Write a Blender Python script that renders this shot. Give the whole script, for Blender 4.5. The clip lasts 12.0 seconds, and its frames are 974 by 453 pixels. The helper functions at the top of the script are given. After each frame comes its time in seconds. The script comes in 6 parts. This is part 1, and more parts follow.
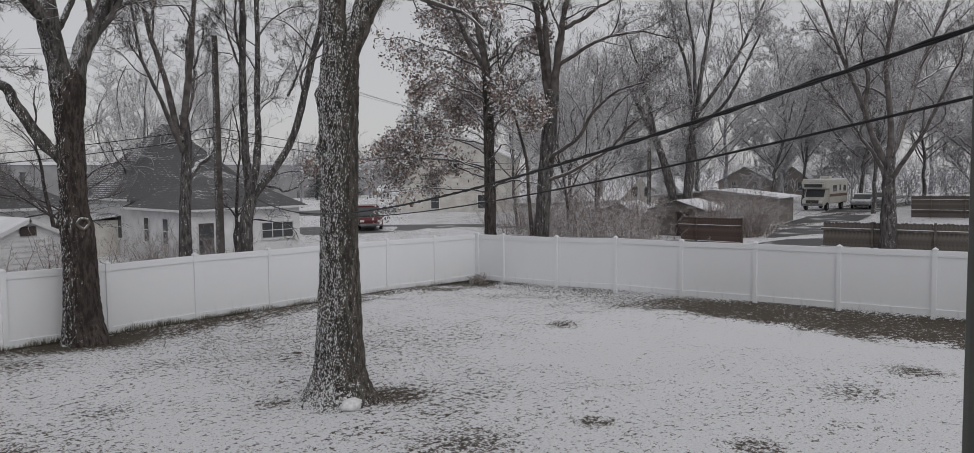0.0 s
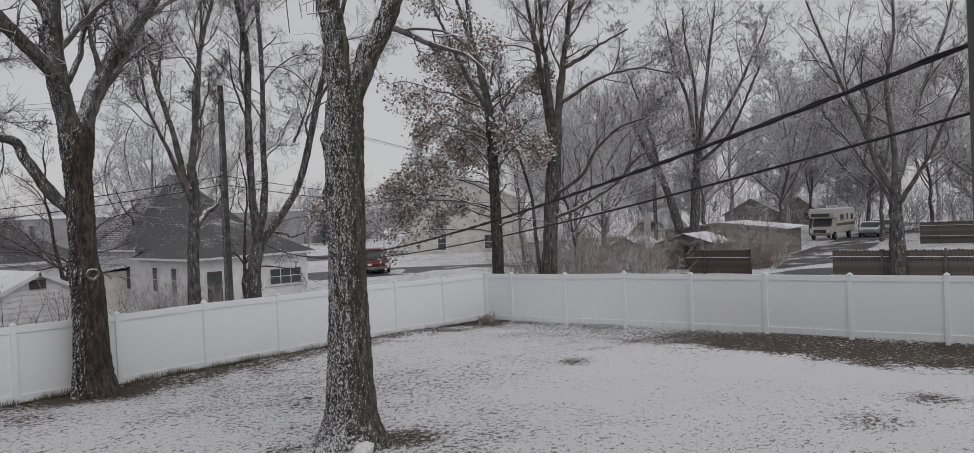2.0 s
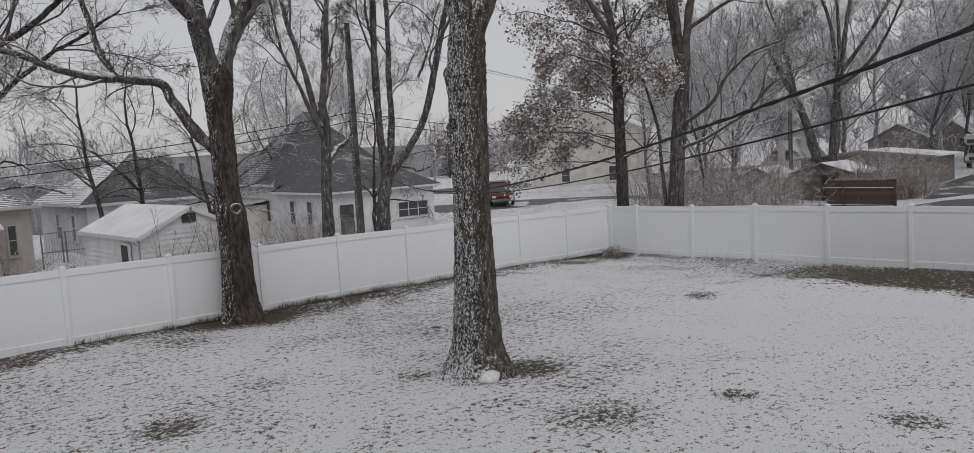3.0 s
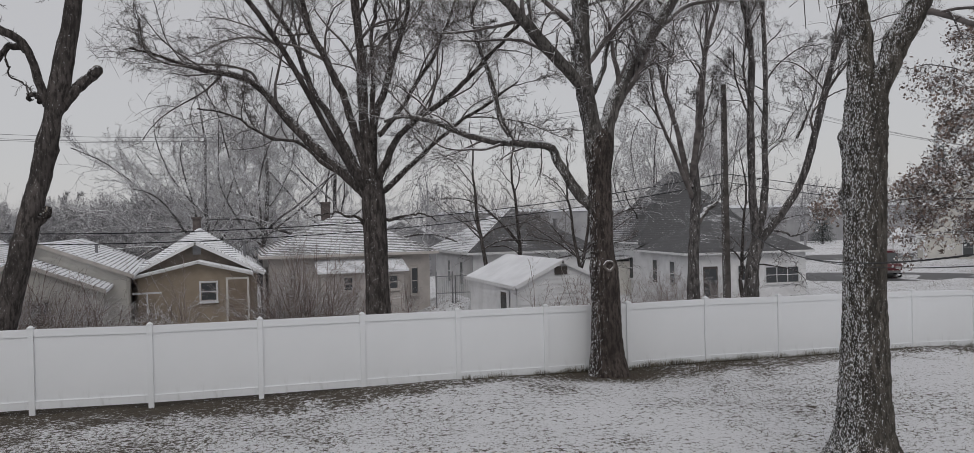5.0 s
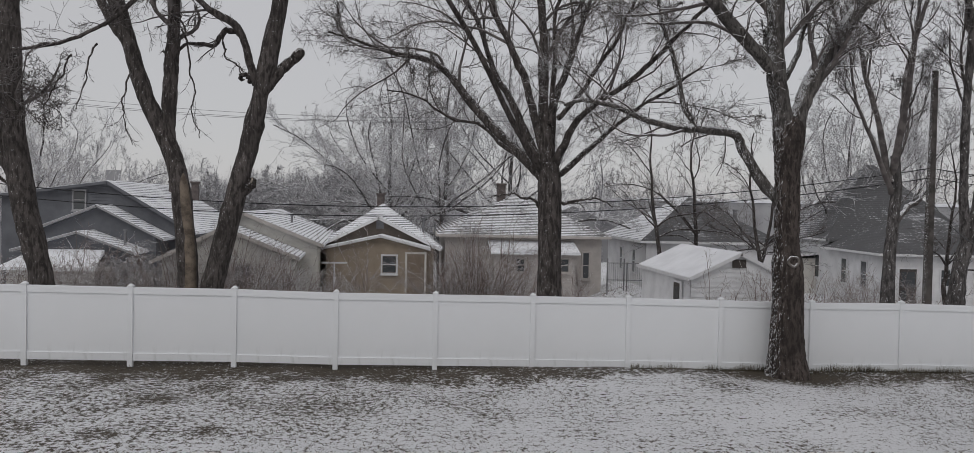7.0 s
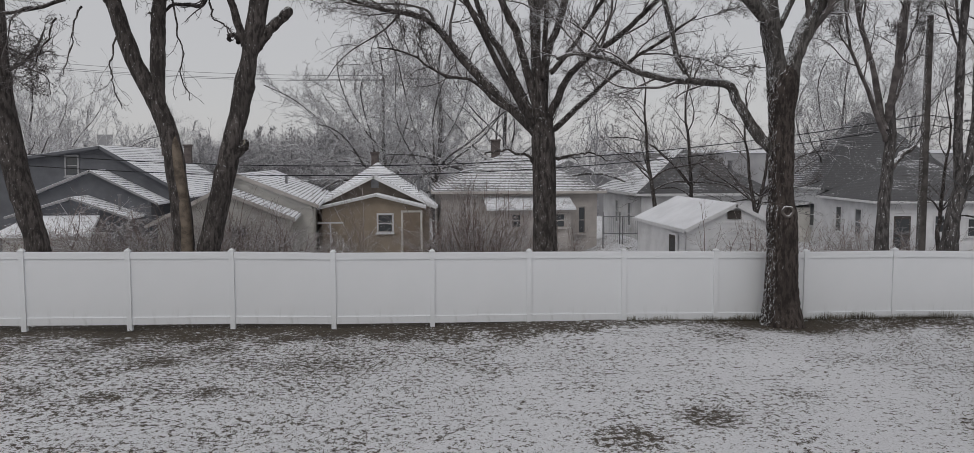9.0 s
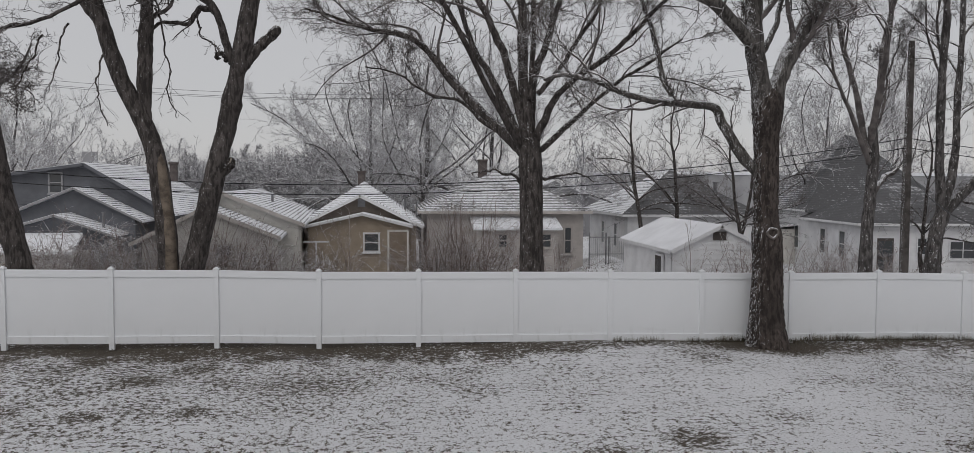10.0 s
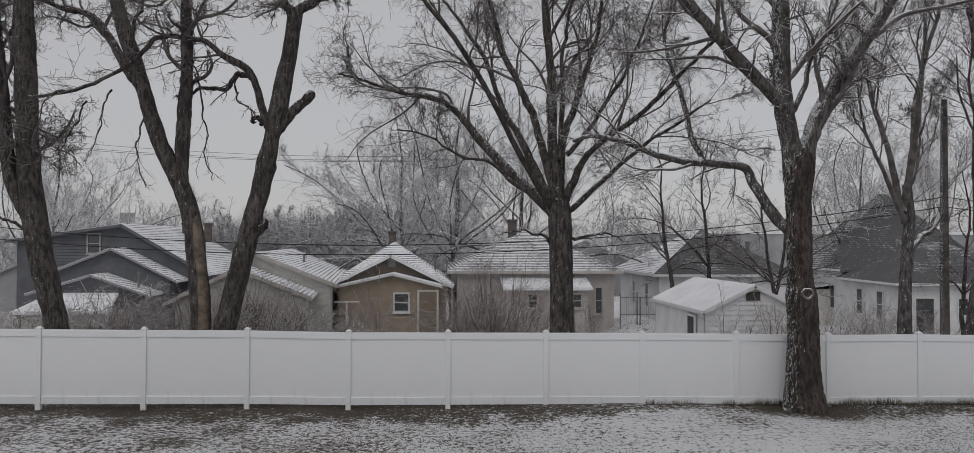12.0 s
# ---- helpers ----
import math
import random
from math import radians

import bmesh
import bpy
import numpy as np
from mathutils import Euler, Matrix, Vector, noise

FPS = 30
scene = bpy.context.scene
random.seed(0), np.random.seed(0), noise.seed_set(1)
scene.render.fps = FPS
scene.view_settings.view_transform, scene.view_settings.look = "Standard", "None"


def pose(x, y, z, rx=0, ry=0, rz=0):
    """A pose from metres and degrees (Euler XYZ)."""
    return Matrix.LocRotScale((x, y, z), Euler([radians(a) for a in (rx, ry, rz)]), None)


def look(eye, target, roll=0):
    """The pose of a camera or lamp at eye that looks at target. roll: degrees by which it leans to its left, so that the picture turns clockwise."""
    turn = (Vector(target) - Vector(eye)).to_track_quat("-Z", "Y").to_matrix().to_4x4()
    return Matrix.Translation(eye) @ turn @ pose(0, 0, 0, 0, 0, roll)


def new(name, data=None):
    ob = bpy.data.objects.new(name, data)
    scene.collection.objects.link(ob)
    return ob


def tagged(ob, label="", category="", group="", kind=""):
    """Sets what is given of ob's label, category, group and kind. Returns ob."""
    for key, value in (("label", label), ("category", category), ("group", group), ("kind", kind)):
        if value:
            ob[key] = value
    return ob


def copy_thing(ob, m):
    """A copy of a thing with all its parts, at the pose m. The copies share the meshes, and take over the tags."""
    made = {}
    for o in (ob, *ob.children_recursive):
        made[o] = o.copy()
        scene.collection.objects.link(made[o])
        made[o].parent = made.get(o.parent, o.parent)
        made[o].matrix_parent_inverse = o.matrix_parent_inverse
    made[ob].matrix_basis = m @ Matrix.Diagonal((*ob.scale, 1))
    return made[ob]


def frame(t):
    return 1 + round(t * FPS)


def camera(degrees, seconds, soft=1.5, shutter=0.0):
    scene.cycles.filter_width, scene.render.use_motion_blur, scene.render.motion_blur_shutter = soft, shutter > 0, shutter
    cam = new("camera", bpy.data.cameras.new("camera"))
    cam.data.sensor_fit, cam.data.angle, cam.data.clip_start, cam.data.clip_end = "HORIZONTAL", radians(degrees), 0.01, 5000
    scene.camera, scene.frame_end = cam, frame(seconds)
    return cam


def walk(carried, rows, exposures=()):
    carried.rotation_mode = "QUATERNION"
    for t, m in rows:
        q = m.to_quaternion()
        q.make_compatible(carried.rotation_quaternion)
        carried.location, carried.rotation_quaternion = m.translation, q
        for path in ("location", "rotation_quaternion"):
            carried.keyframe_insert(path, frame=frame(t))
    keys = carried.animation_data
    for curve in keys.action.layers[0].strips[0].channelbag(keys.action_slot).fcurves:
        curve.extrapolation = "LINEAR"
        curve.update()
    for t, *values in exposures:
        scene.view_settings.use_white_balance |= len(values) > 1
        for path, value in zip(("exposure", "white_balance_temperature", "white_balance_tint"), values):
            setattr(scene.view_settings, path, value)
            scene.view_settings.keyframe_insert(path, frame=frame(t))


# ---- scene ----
cam = camera(62.2, 12.0, soft=0.6)
PATH = [
    (0, (-2.548, 4.925, 3.95), (-0.988, 6.169, 3.812), -0.6),
    (0.5, (-2.54, 4.932, 3.947), (-0.981, 6.178, 3.836), -0.5),
    (1, (-2.542, 4.927, 3.953), (-0.987, 6.181, 3.857), -0.4),
    (1.5, (-2.532, 4.934, 3.923), (-0.978, 6.193, 3.888), -1.8),
    (2, (-2.567, 4.919, 3.915), (-1.013, 6.177, 3.877), -2.4),
    (2.5, (-2.536, 4.921, 3.929), (-1.051, 6.258, 3.839), -3.0),
    (2.7, (-2.53, 4.912, 3.934), (-1.11, 6.313, 3.794), -3.1),
    (4.3, (-2.832, 4.901, 4.039), (-1.881, 6.654, 3.885), -2.6),
    (4.5, (-2.838, 4.903, 4.039), (-2.003, 6.717, 3.929), -2.3),
    (5, (-2.89, 4.964, 4.034), (-2.3, 6.875, 4.022), -1.3),
    (5.5, (-2.94, 4.971, 4.016), (-2.561, 6.935, 4.016), -0.3),
    (6, (-2.951, 4.969, 3.993), (-2.645, 6.945, 3.975), 0.5),
    (6.5, (-2.937, 4.963, 3.999), (-2.707, 6.949, 3.933), 1.2),
    (7, (-2.949, 4.967, 4.02), (-2.775, 6.959, 3.97), 1.2),
    (7.2, (-2.967, 4.954, 4.023), (-2.812, 6.947, 3.987), 1.0),
    (9, (-2.923, 4.948, 4.035), (-2.739, 6.933, 3.877), -0.1),
    (9.5, (-2.943, 4.939, 4.03), (-2.732, 6.92, 3.858), 0.2),
    (10, (-2.934, 4.954, 4.036), (-2.716, 6.939, 3.927), 0.3),
    (10.5, (-2.928, 4.952, 4.051), (-2.723, 6.942, 4.057), 0.2),
    (11, (-2.928, 4.967, 4.048), (-2.753, 6.959, 4.067), 0.2),
    (11.5, (-2.91, 4.936, 4.07), (-2.756, 6.93, 4.098), 0.2),
    (12, (-2.933, 4.94, 4.057), (-2.789, 6.934, 4.095), 0.2),
]
walk(cam, [(t, look(eye, target, roll)) for t, eye, target, roll in PATH],
     exposures=[(0.0, 0.10), (2.5, 0.11), (4.5, 0.11), (7.0, 0.08), (10.0, 0.08), (10.5, 0.06), (11.0, -0.01), (12.0, -0.04)])

# ---- world, light ----
world = bpy.data.worlds.new("overcast")
scene.world = world
world.use_nodes = True
wn = world.node_tree.nodes
wl = world.node_tree.links
sky = wn.new("ShaderNodeTexSky")
sky.sky_type, sky.sun_disc = "NISHITA", False
sky.sun_elevation, sky.sun_rotation = radians(38), radians(200)
cloud = wn.new("ShaderNodeMixRGB")
cloud.inputs[0].default_value = 0.93
cloud.inputs[2].default_value = (4.62, 4.56, 4.65, 1)
wl.new(sky.outputs[0], cloud.inputs[1])
wl.new(cloud.outputs[0], wn["Background"].inputs[0])
wn["Background"].inputs[1].default_value = 0.105
sun_data = bpy.data.lights.new("sun", "SUN")
sun_data.energy, sun_data.angle, sun_data.color = 0.6, radians(40), (1, 0.98, 0.95)
sun = new("sun", sun_data)
sun.matrix_world = look((-20, -40, 60), (0, 10, 0))
scene.view_settings.exposure = 0.0


# ---- materials ----
class Nodes:
    """A small builder for node materials."""

    def __init__(self, name, rough=0.8, metal=0.0):
        self.mat = bpy.data.materials.new(name)
        self.mat.use_nodes = True
        self.t = self.mat.node_tree
        self.b = self.t.nodes["Principled BSDF"]
        self.b.inputs["Roughness"].default_value = rough
        self.b.inputs["Metallic"].default_value = metal
        self.b.inputs["Specular IOR Level"].default_value = 0.3

    def node(self, kind, **sets):
        n = self.t.nodes.new(kind)
        for k, v in sets.items():
            setattr(n, k, v)
        return n

    def put(self, value, socket):
        if hasattr(value, "links"):
            self.t.links.new(value, socket)
        elif isinstance(value, tuple):
            socket.default_value = (*value, 1) if len(value) == 3 and socket.type == "RGBA" else value
        else:
            socket.default_value = value

    def coord(self, kind="Object", scale=None):
        out = self.node("ShaderNodeTexCoord").outputs[kind]
        if scale:
            m = self.node("ShaderNodeMapping")
            m.inputs["Scale"].default_value = scale
            self.put(out, m.inputs[0])
            out = m.outputs[0]
        return out

    def noise(self, scale, detail=4.0, rough=0.55, vector=None):
        n = self.node("ShaderNodeTexNoise")
        n.inputs["Scale"].default_value = scale
        n.inputs["Detail"].default_value = detail
        n.inputs["Roughness"].default_value = rough
        self.put(vector or self.coord(), n.inputs["Vector"])
        return n.outputs["Fac"]

    def math(self, op, a, b=0.0, clamp=False):
        n = self.node("ShaderNodeMath", operation=op, use_clamp=clamp)
        self.put(a, n.inputs[0])
        self.put(b, n.inputs[1])
        return n.outputs[0]

    def step(self, v, lo, hi):
        n = self.node("ShaderNodeMapRange", interpolation_type="SMOOTHSTEP")
        for i, x in enumerate((v, lo, hi)):
            self.put(x, n.inputs[i])
        return n.outputs[0]

    def mix(self, f, a, b):
        n = self.node("ShaderNodeMixRGB")
        for i, x in enumerate((f, a, b)):
            self.put(x, n.inputs[i])
        return n.outputs[0]

    def facing(self, way):
        """How far the surface looks along a way."""
        n = self.node("ShaderNodeVectorMath", operation="DOT_PRODUCT")
        self.put(self.node("ShaderNodeNewGeometry").outputs["Normal"], n.inputs[0])
        n.inputs[1].default_value = Vector(way).normalized()
        return n.outputs["Value"]

    def bump(self, h, strength=0.5, distance=0.02):
        n = self.node("ShaderNodeBump")
        n.inputs["Strength"].default_value = strength
        n.inputs["Distance"].default_value = distance
        self.put(h, n.inputs["Height"])
        self.t.links.new(n.outputs[0], self.b.inputs["Normal"])

    def done(self, colour):
        self.put(colour, self.b.inputs["Base Color"])
        return self.mat


SNOW = (0.83, 0.84, 0.87)


def plain(name, colour, rough=0.7, vary=0.18, scale=3.0, metal=0.0, grain=40.0):
    m = Nodes(name, rough, metal)
    n1, n2 = m.noise(scale), m.noise(grain)
    dark = tuple(c * (1 - vary) for c in colour)
    light = tuple(min(1, c * (1 + vary * 0.6)) for c in colour)
    m.bump(n2, 0.25, 0.01)
    return m.done(m.mix(m.step(m.math("ADD", m.math("MULTIPLY", n1, 0.7), m.math("MULTIPLY", n2, 0.3)), 0.35, 0.65), dark, light))


def dusted(name, colour, amount, rough=0.85, speckle=22.0, way=(0, 0, 1), vary=0.35):
    """A surface with snow caught on what looks along a way."""
    m = Nodes(name, rough)
    n1, n2 = m.noise(3.0), m.noise(speckle, 5.0, 0.65)
    base = m.mix(m.step(n1, 0.35, 0.65), tuple(c * (1 - vary) for c in colour), tuple(c * (1 + vary) for c in colour))
    up = m.math("MULTIPLY", m.facing(way), 0.42)
    mask = m.step(m.math("ADD", up, n2), 1.02 - amount, 1.12 - amount)
    m.bump(n2, 0.6, 0.02)
    return m.done(m.mix(mask, base, SNOW))


def bark(name, colour, amount, way, scale=1.0, fleck=34.0, wind=0.085):
    """Furrowed bark: long uneven ridges, with wind-blown snow caught in it."""
    m = Nodes(name, 0.9)
    co = m.coord("Object", (1, 1, 0.27))
    ridge = m.noise(13.0 * scale, 4.0, 0.6, co)
    n1, n2 = m.noise(1.3, 3), m.noise(42.0, 4, 0.65)
    flecks = m.noise(fleck, 3.0, 0.6, m.coord("Object", (1, 1, 0.55)))
    base = m.mix(m.step(n1, 0.35, 0.65), tuple(c * 0.78 for c in colour), tuple(c * 1.3 for c in colour))
    base = m.mix(m.step(m.math("ADD", m.math("MULTIPLY", ridge, 0.8), m.math("MULTIPLY", n2, 0.2)), 0.40, 0.58), tuple(c * 0.38 for c in colour), base)
    side = m.math("MULTIPLY", m.facing(way), wind)
    up = m.math("MULTIPLY", m.step(m.facing((0, 0, 1)), 0.25, 0.8), 0.10)
    v = m.math("ADD", m.math("ADD", side, up), m.math("ADD", m.math("MULTIPLY", flecks, 0.75), m.math("MULTIPLY", ridge, 0.25)))
    mask = m.step(v, 0.64 - amount, 0.73 - amount)
    m.bump(m.math("ADD", ridge, m.math("ADD", m.math("MULTIPLY", n2, 0.25), m.math("MULTIPLY", mask, 0.3))), 1.0, 0.05)
    return m.done(m.mix(mask, base, SNOW))


def roofing(name, colour, cover, row=0.17):
    """Shingle courses under thin snow: each course shows a bare, dark butt edge."""
    m = Nodes(name, 0.85)
    uv = m.coord("UV")
    sep = m.node("ShaderNodeSeparateXYZ")
    m.put(uv, sep.inputs[0])
    n1, n2, n3 = m.noise(0.45, 3), m.noise(7.0, 5, 0.6), m.noise(1.6, 3)
    along_row = m.math("FRACT", m.math("DIVIDE", m.math("ADD", sep.outputs[1], m.math("MULTIPLY", n3, 0.03)), row))
    butt = m.math("SUBTRACT", 1.0, m.step(m.math("ABSOLUTE", m.math("SUBTRACT", along_row, 0.5)), 0.10, 0.24))
    tab = m.math("FRACT", m.math("ADD", m.math("DIVIDE", sep.outputs[0], 0.30), m.math("MULTIPLY", m.math("FLOOR", m.math("DIVIDE", sep.outputs[1], row)), 0.37)))
    bare = m.math("ADD", m.math("MULTIPLY", butt, 0.34), m.math("MULTIPLY", n2, 0.62))
    bare = m.math("ADD", bare, m.math("MULTIPLY", n1, 0.50))
    bare = m.math("ADD", bare, m.math("MULTIPLY", m.step(tab, 0.93, 0.99), 0.08))
    mask = m.step(bare, 0.56 + cover, 0.78 + cover)
    col = m.mix(n2, tuple(c * 0.7 for c in colour), tuple(c * 1.3 for c in colour))
    m.bump(butt, 0.4, -0.02)
    return m.done(m.mix(mask, SNOW, col))


BARE_SPOTS = ((0.26, 16.34, 0.7, 0.14), (1.69, 17.07, 0.6, 0.14), (-8.2, 18.93, 0.35, 0.12), (-6.51, 19.32, 0.4, 0.10), (-7.27, 22.77, 0.5, 0.10), (-8.08, 21.55, 0.6, 0.09), (-4.6, 21.4, 1.3, 0.07),
              (4.2, 22.9, 0.7, 0.07), (5.92, 16.45, 0.4, 0.12), (15.11, 16.51, 0.5, 0.17), (6.3, 12.4, 0.9, 0.12), (8.39, 11.46, 0.35, 0.16), (14.67, 8.05, 0.8, 0.17), (12.42, 8.56, 0.9, 0.14), (8.71, 9.02, 0.5, 0.15),
              (8.9, 19.61, 0.12, 0.3), (3.89, 18.24, 0.6, 0.08), (4.59, 22.69, 1.2, 0.06), (7.5, 15.25, 0.75, 0.16), (6.5, 24.2, 1.3, 0.16))


def ground_material():
    m = Nodes("snowy_grass", 0.9)
    co = m.coord()
    flat = m.coord("Object", (1, 1, 0))
    sep = m.node("ShaderNodeSeparateXYZ")
    m.put(co, sep.inputs[0])
    x, y = sep.outputs[0], sep.outputs[1]
    big, mid = m.noise(0.16, 3), m.noise(0.9, 5, 0.65)
    clump, tiny = m.noise(8.0, 5, 0.74, flat), m.noise(24.0, 4, 0.78, flat)
    bare = m.math("ADD", m.math("MULTIPLY", clump, 0.62), m.math("MULTIPLY", tiny, 0.38))
    bare = m.math("ADD", bare, m.math("MULTIPLY", m.math("SUBTRACT", big, 0.5), 0.13))
    bare = m.math("ADD", bare, m.math("MULTIPLY", m.math("SUBTRACT", mid, 0.5), 0.16))
    wob = m.math("ADD", y, m.math("MULTIPLY", m.math("SUBTRACT", mid, 0.5), 2.6))
    strip = m.math("MULTIPLY", m.step(wob, 22.9, 24.7), m.step(y, 26.5, 25.4))
    bare = m.math("ADD", bare, m.math("MULTIPLY", strip, 0.09))
    wobx = m.math("ADD", x, m.math("MULTIPLY", m.math("SUBTRACT", mid, 0.5), 3.0))
    lane = m.math("MULTIPLY", m.step(wobx, 17.6, 19.6), m.step(x, 23.0, 21.5))
    lane = m.math("MULTIPLY", lane, m.step(y, 19.5, 13.5))
    bare = m.math("ADD", bare, m.math("MULTIPLY", lane, 0.16))
    # the side of the yard with the thickest snow, and the worn turf near the far corner
    thick = m.math("MULTIPLY", m.step(x, 7.5, 13.5), m.step(y, 18.5, 13.0))
    bare = m.math("SUBTRACT", bare, m.math("MULTIPLY", thick, 0.042))
    thin = m.math("MULTIPLY", m.step(x, 4.0, -7.0), m.step(y, 14.0, 22.0))
    bare = m.math("ADD", bare, m.math("MULTIPLY", thin, 0.035))
    for sx, sy, sr, sw in BARE_SPOTS:
        off = m.node("ShaderNodeVectorMath", operation="DISTANCE")
        m.put(flat, off.inputs[0])
        off.inputs[1].default_value = (sx, sy, 0)
        ring = m.math("ADD", off.outputs["Value"], m.math("MULTIPLY", m.math("SUBTRACT", m.math("ADD", m.math("MULTIPLY", mid, 0.55), m.math("MULTIPLY", clump, 0.45)), 0.5), sr * 6.0))
        bare = m.math("ADD", bare, m.math("MULTIPLY", m.step(ring, sr * 1.5, sr * 0.1), sw * 0.55))
    mask = m.step(bare, 0.53, 0.565)
    turf = m.mix(m.step(tiny, 0.35, 0.65), (0.040, 0.033, 0.026), (0.125, 0.105, 0.082))
    snow = m.mix(m.step(tiny, 0.3, 0.7), (0.86, 0.87, 0.90), (0.66, 0.66, 0.68))
    m.bump(m.math("ADD", clump, m.math("MULTIPLY", tiny, 0.5)), 1.0, -0.05)
    return m.done(m.mix(mask, snow, turf))


def asphalt_material():
    m = Nodes("wet_asphalt", 0.55)
    n1, n2 = m.noise(0.35, 4), m.noise(4.0, 5, 0.6)
    wet = m.mix(n2, (0.07, 0.07, 0.075), (0.12, 0.12, 0.125))
    m.bump(n2, 0.3, 0.01)
    return m.done(m.mix(m.step(n1, 0.56, 0.68), wet, (0.55, 0.55, 0.57)))


GROUND = ground_material()
ASPHALT = asphalt_material()


def vinyl_material():
    m = Nodes("white_vinyl", 0.42)
    n1, n2 = m.noise(0.7, 3), m.noise(6.0, 5, 0.65, m.coord("Object", (1, 1, 0.25)))
    sep = m.node("ShaderNodeSeparateXYZ")
    m.put(m.coord(), sep.inputs[0])
    splash = m.math("MULTIPLY", m.step(sep.outputs[2], -1.35, -1.80), m.step(n2, 0.50, 0.72))
    clean = m.mix(n1, (0.76, 0.78, 0.80), (0.82, 0.83, 0.85))
    return m.done(m.mix(m.math("MULTIPLY", splash, 0.28), clean, (0.33, 0.34, 0.31)))


VINYL = vinyl_material()
BARK_A = bark("grey_brown_bark", (0.076, 0.062, 0.056), -0.045, (-0.9, 0.1, 0.5), 1.0, 34.0, 0.20)
BARK_LIMB = bark("grey_limb_bark", (0.125, 0.115, 0.108), -0.045, (-0.75, -0.25, 0.6), 1.1, 40.0, 0.25)
BARK_B = bark("snow_flecked_bark", (0.108, 0.097, 0.084), 0.045, (-0.95, -0.05, 0.1), 1.2, 50.0, 0.11)
BARK_L = bark("dark_bark", (0.095, 0.083, 0.078), -0.02, (-0.3, -0.5, 0.5))
# Bark further off: snowfall haze is put into the greyed base colour.
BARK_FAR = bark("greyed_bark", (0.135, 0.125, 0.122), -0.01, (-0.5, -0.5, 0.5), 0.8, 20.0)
LIMB_SNOW = dusted("snow_topped_limb", (0.105, 0.092, 0.086), 0.30, speckle=14.0)
TWIG = dusted("dark_twig", (0.135, 0.121, 0.118), 0.14, speckle=30.0)
TWIG_SNOW = dusted("snowy_twig", (0.13, 0.116, 0.112), 0.35, speckle=30.0)
# Far twigs and bark: pale base colours hold snowfall haze, besides the caught snow.
TWIG_FAR = dusted("hazed_snowy_twig", (0.24, 0.228, 0.23), 0.34, speckle=20.0)
TWIG_FINE = dusted("hazed_pale_snowy_twig", (0.37, 0.355, 0.36), 0.48, speckle=12.0)
TWIG_HAZE = dusted("hazed_grey_snowy_twig", (0.29, 0.28, 0.29), 0.36, speckle=10.0)
BARK_PALE = bark("hazed_snowy_bark", (0.17, 0.16, 0.158), 0.02, (-0.5, -0.5, 0.5), 0.8, 20.0)
TWIG_MIST = dusted("hazed_far_snowy_twig", (0.30, 0.295, 0.31), 0.36, speckle=12.0)
BRUSH = dusted("dead_brush", (0.25, 0.195, 0.175), 0.38, speckle=25.0)
OAK_LEAF = dusted("withered_oak_leaf", (0.30, 0.235, 0.205), 0.48, speckle=9.0, vary=0.5)
CABLE = plain("black_cable", (0.018, 0.018, 0.02), 0.5)
POLE_WOOD = dusted("weathered_pole", (0.088, 0.079, 0.074), 0.10, way=(-0.9, -0.2, 0.3))
GLASS = Nodes("dark_glass", 0.06)
GLASS.b.inputs["Specular IOR Level"].default_value = 0.5
GLASS = GLASS.done((0.075, 0.08, 0.085))
WHITE_TRIM = plain("white_trim", (0.74, 0.74, 0.75), 0.5, 0.06)
WHITE_SIDING = plain("white_siding", (0.79, 0.79, 0.80), 0.6, 0.12, 1.2)
CREAM_SIDING = plain("cream_siding", (0.66, 0.64, 0.60), 0.65, 0.14, 1.2)
TAN_STUCCO = plain("tan_stucco", (0.36, 0.298, 0.232), 0.85, 0.14, 1.5)
GREY_SIDING = plain("grey_siding", (0.145, 0.15, 0.165), 0.7, 0.16, 1.5)
TAUPE_SIDING = plain("taupe_siding", (0.50, 0.465, 0.44), 0.7, 0.16, 1.5)
ROOF_SNOWY = roofing("snowy_shingle", (0.10, 0.10, 0.11), 0.19)
ROOF_HALF = roofing("half_snowy_shingle", (0.11, 0.105, 0.105), -0.06)
ROOF_DARK = roofing("dark_shingle", (0.105, 0.105, 0.11), -0.24)
ROOF_WHITE = plain("snow_cover", SNOW, 0.85, 0.08, 1.0)
DARK_DOOR = plain("dark_door", (0.07, 0.06, 0.055), 0.6)
TAN_DOOR = plain("tan_door", (0.25, 0.20, 0.155), 0.7)
OLD_WOOD = dusted("weathered_board", (0.12, 0.106, 0.096), 0.34, speckle=16.0)
RED_WOOD = dusted("red_brown_board", (0.105, 0.078, 0.068), 0.28, speckle=16.0)
GREY_BLOCK = plain("grey_block", (0.34, 0.34, 0.35), 0.85, 0.15, 0.4)
METAL = plain("dull_metal", (0.25, 0.25, 0.26), 0.5, 0.2, 3.0, 0.7)
CHIMNEY_BRICK = plain("sooty_masonry", (0.13, 0.11, 0.105), 0.9, 0.3, 5.0)
RUBBER = plain("tyre_rubber", (0.02, 0.02, 0.022), 0.8)
RED_PAINT = plain("dark_red_paint", (0.11, 0.022, 0.028), 0.35, 0.15)
RV_PAINT = plain("cream_paint", (0.62, 0.60, 0.55), 0.45, 0.08)
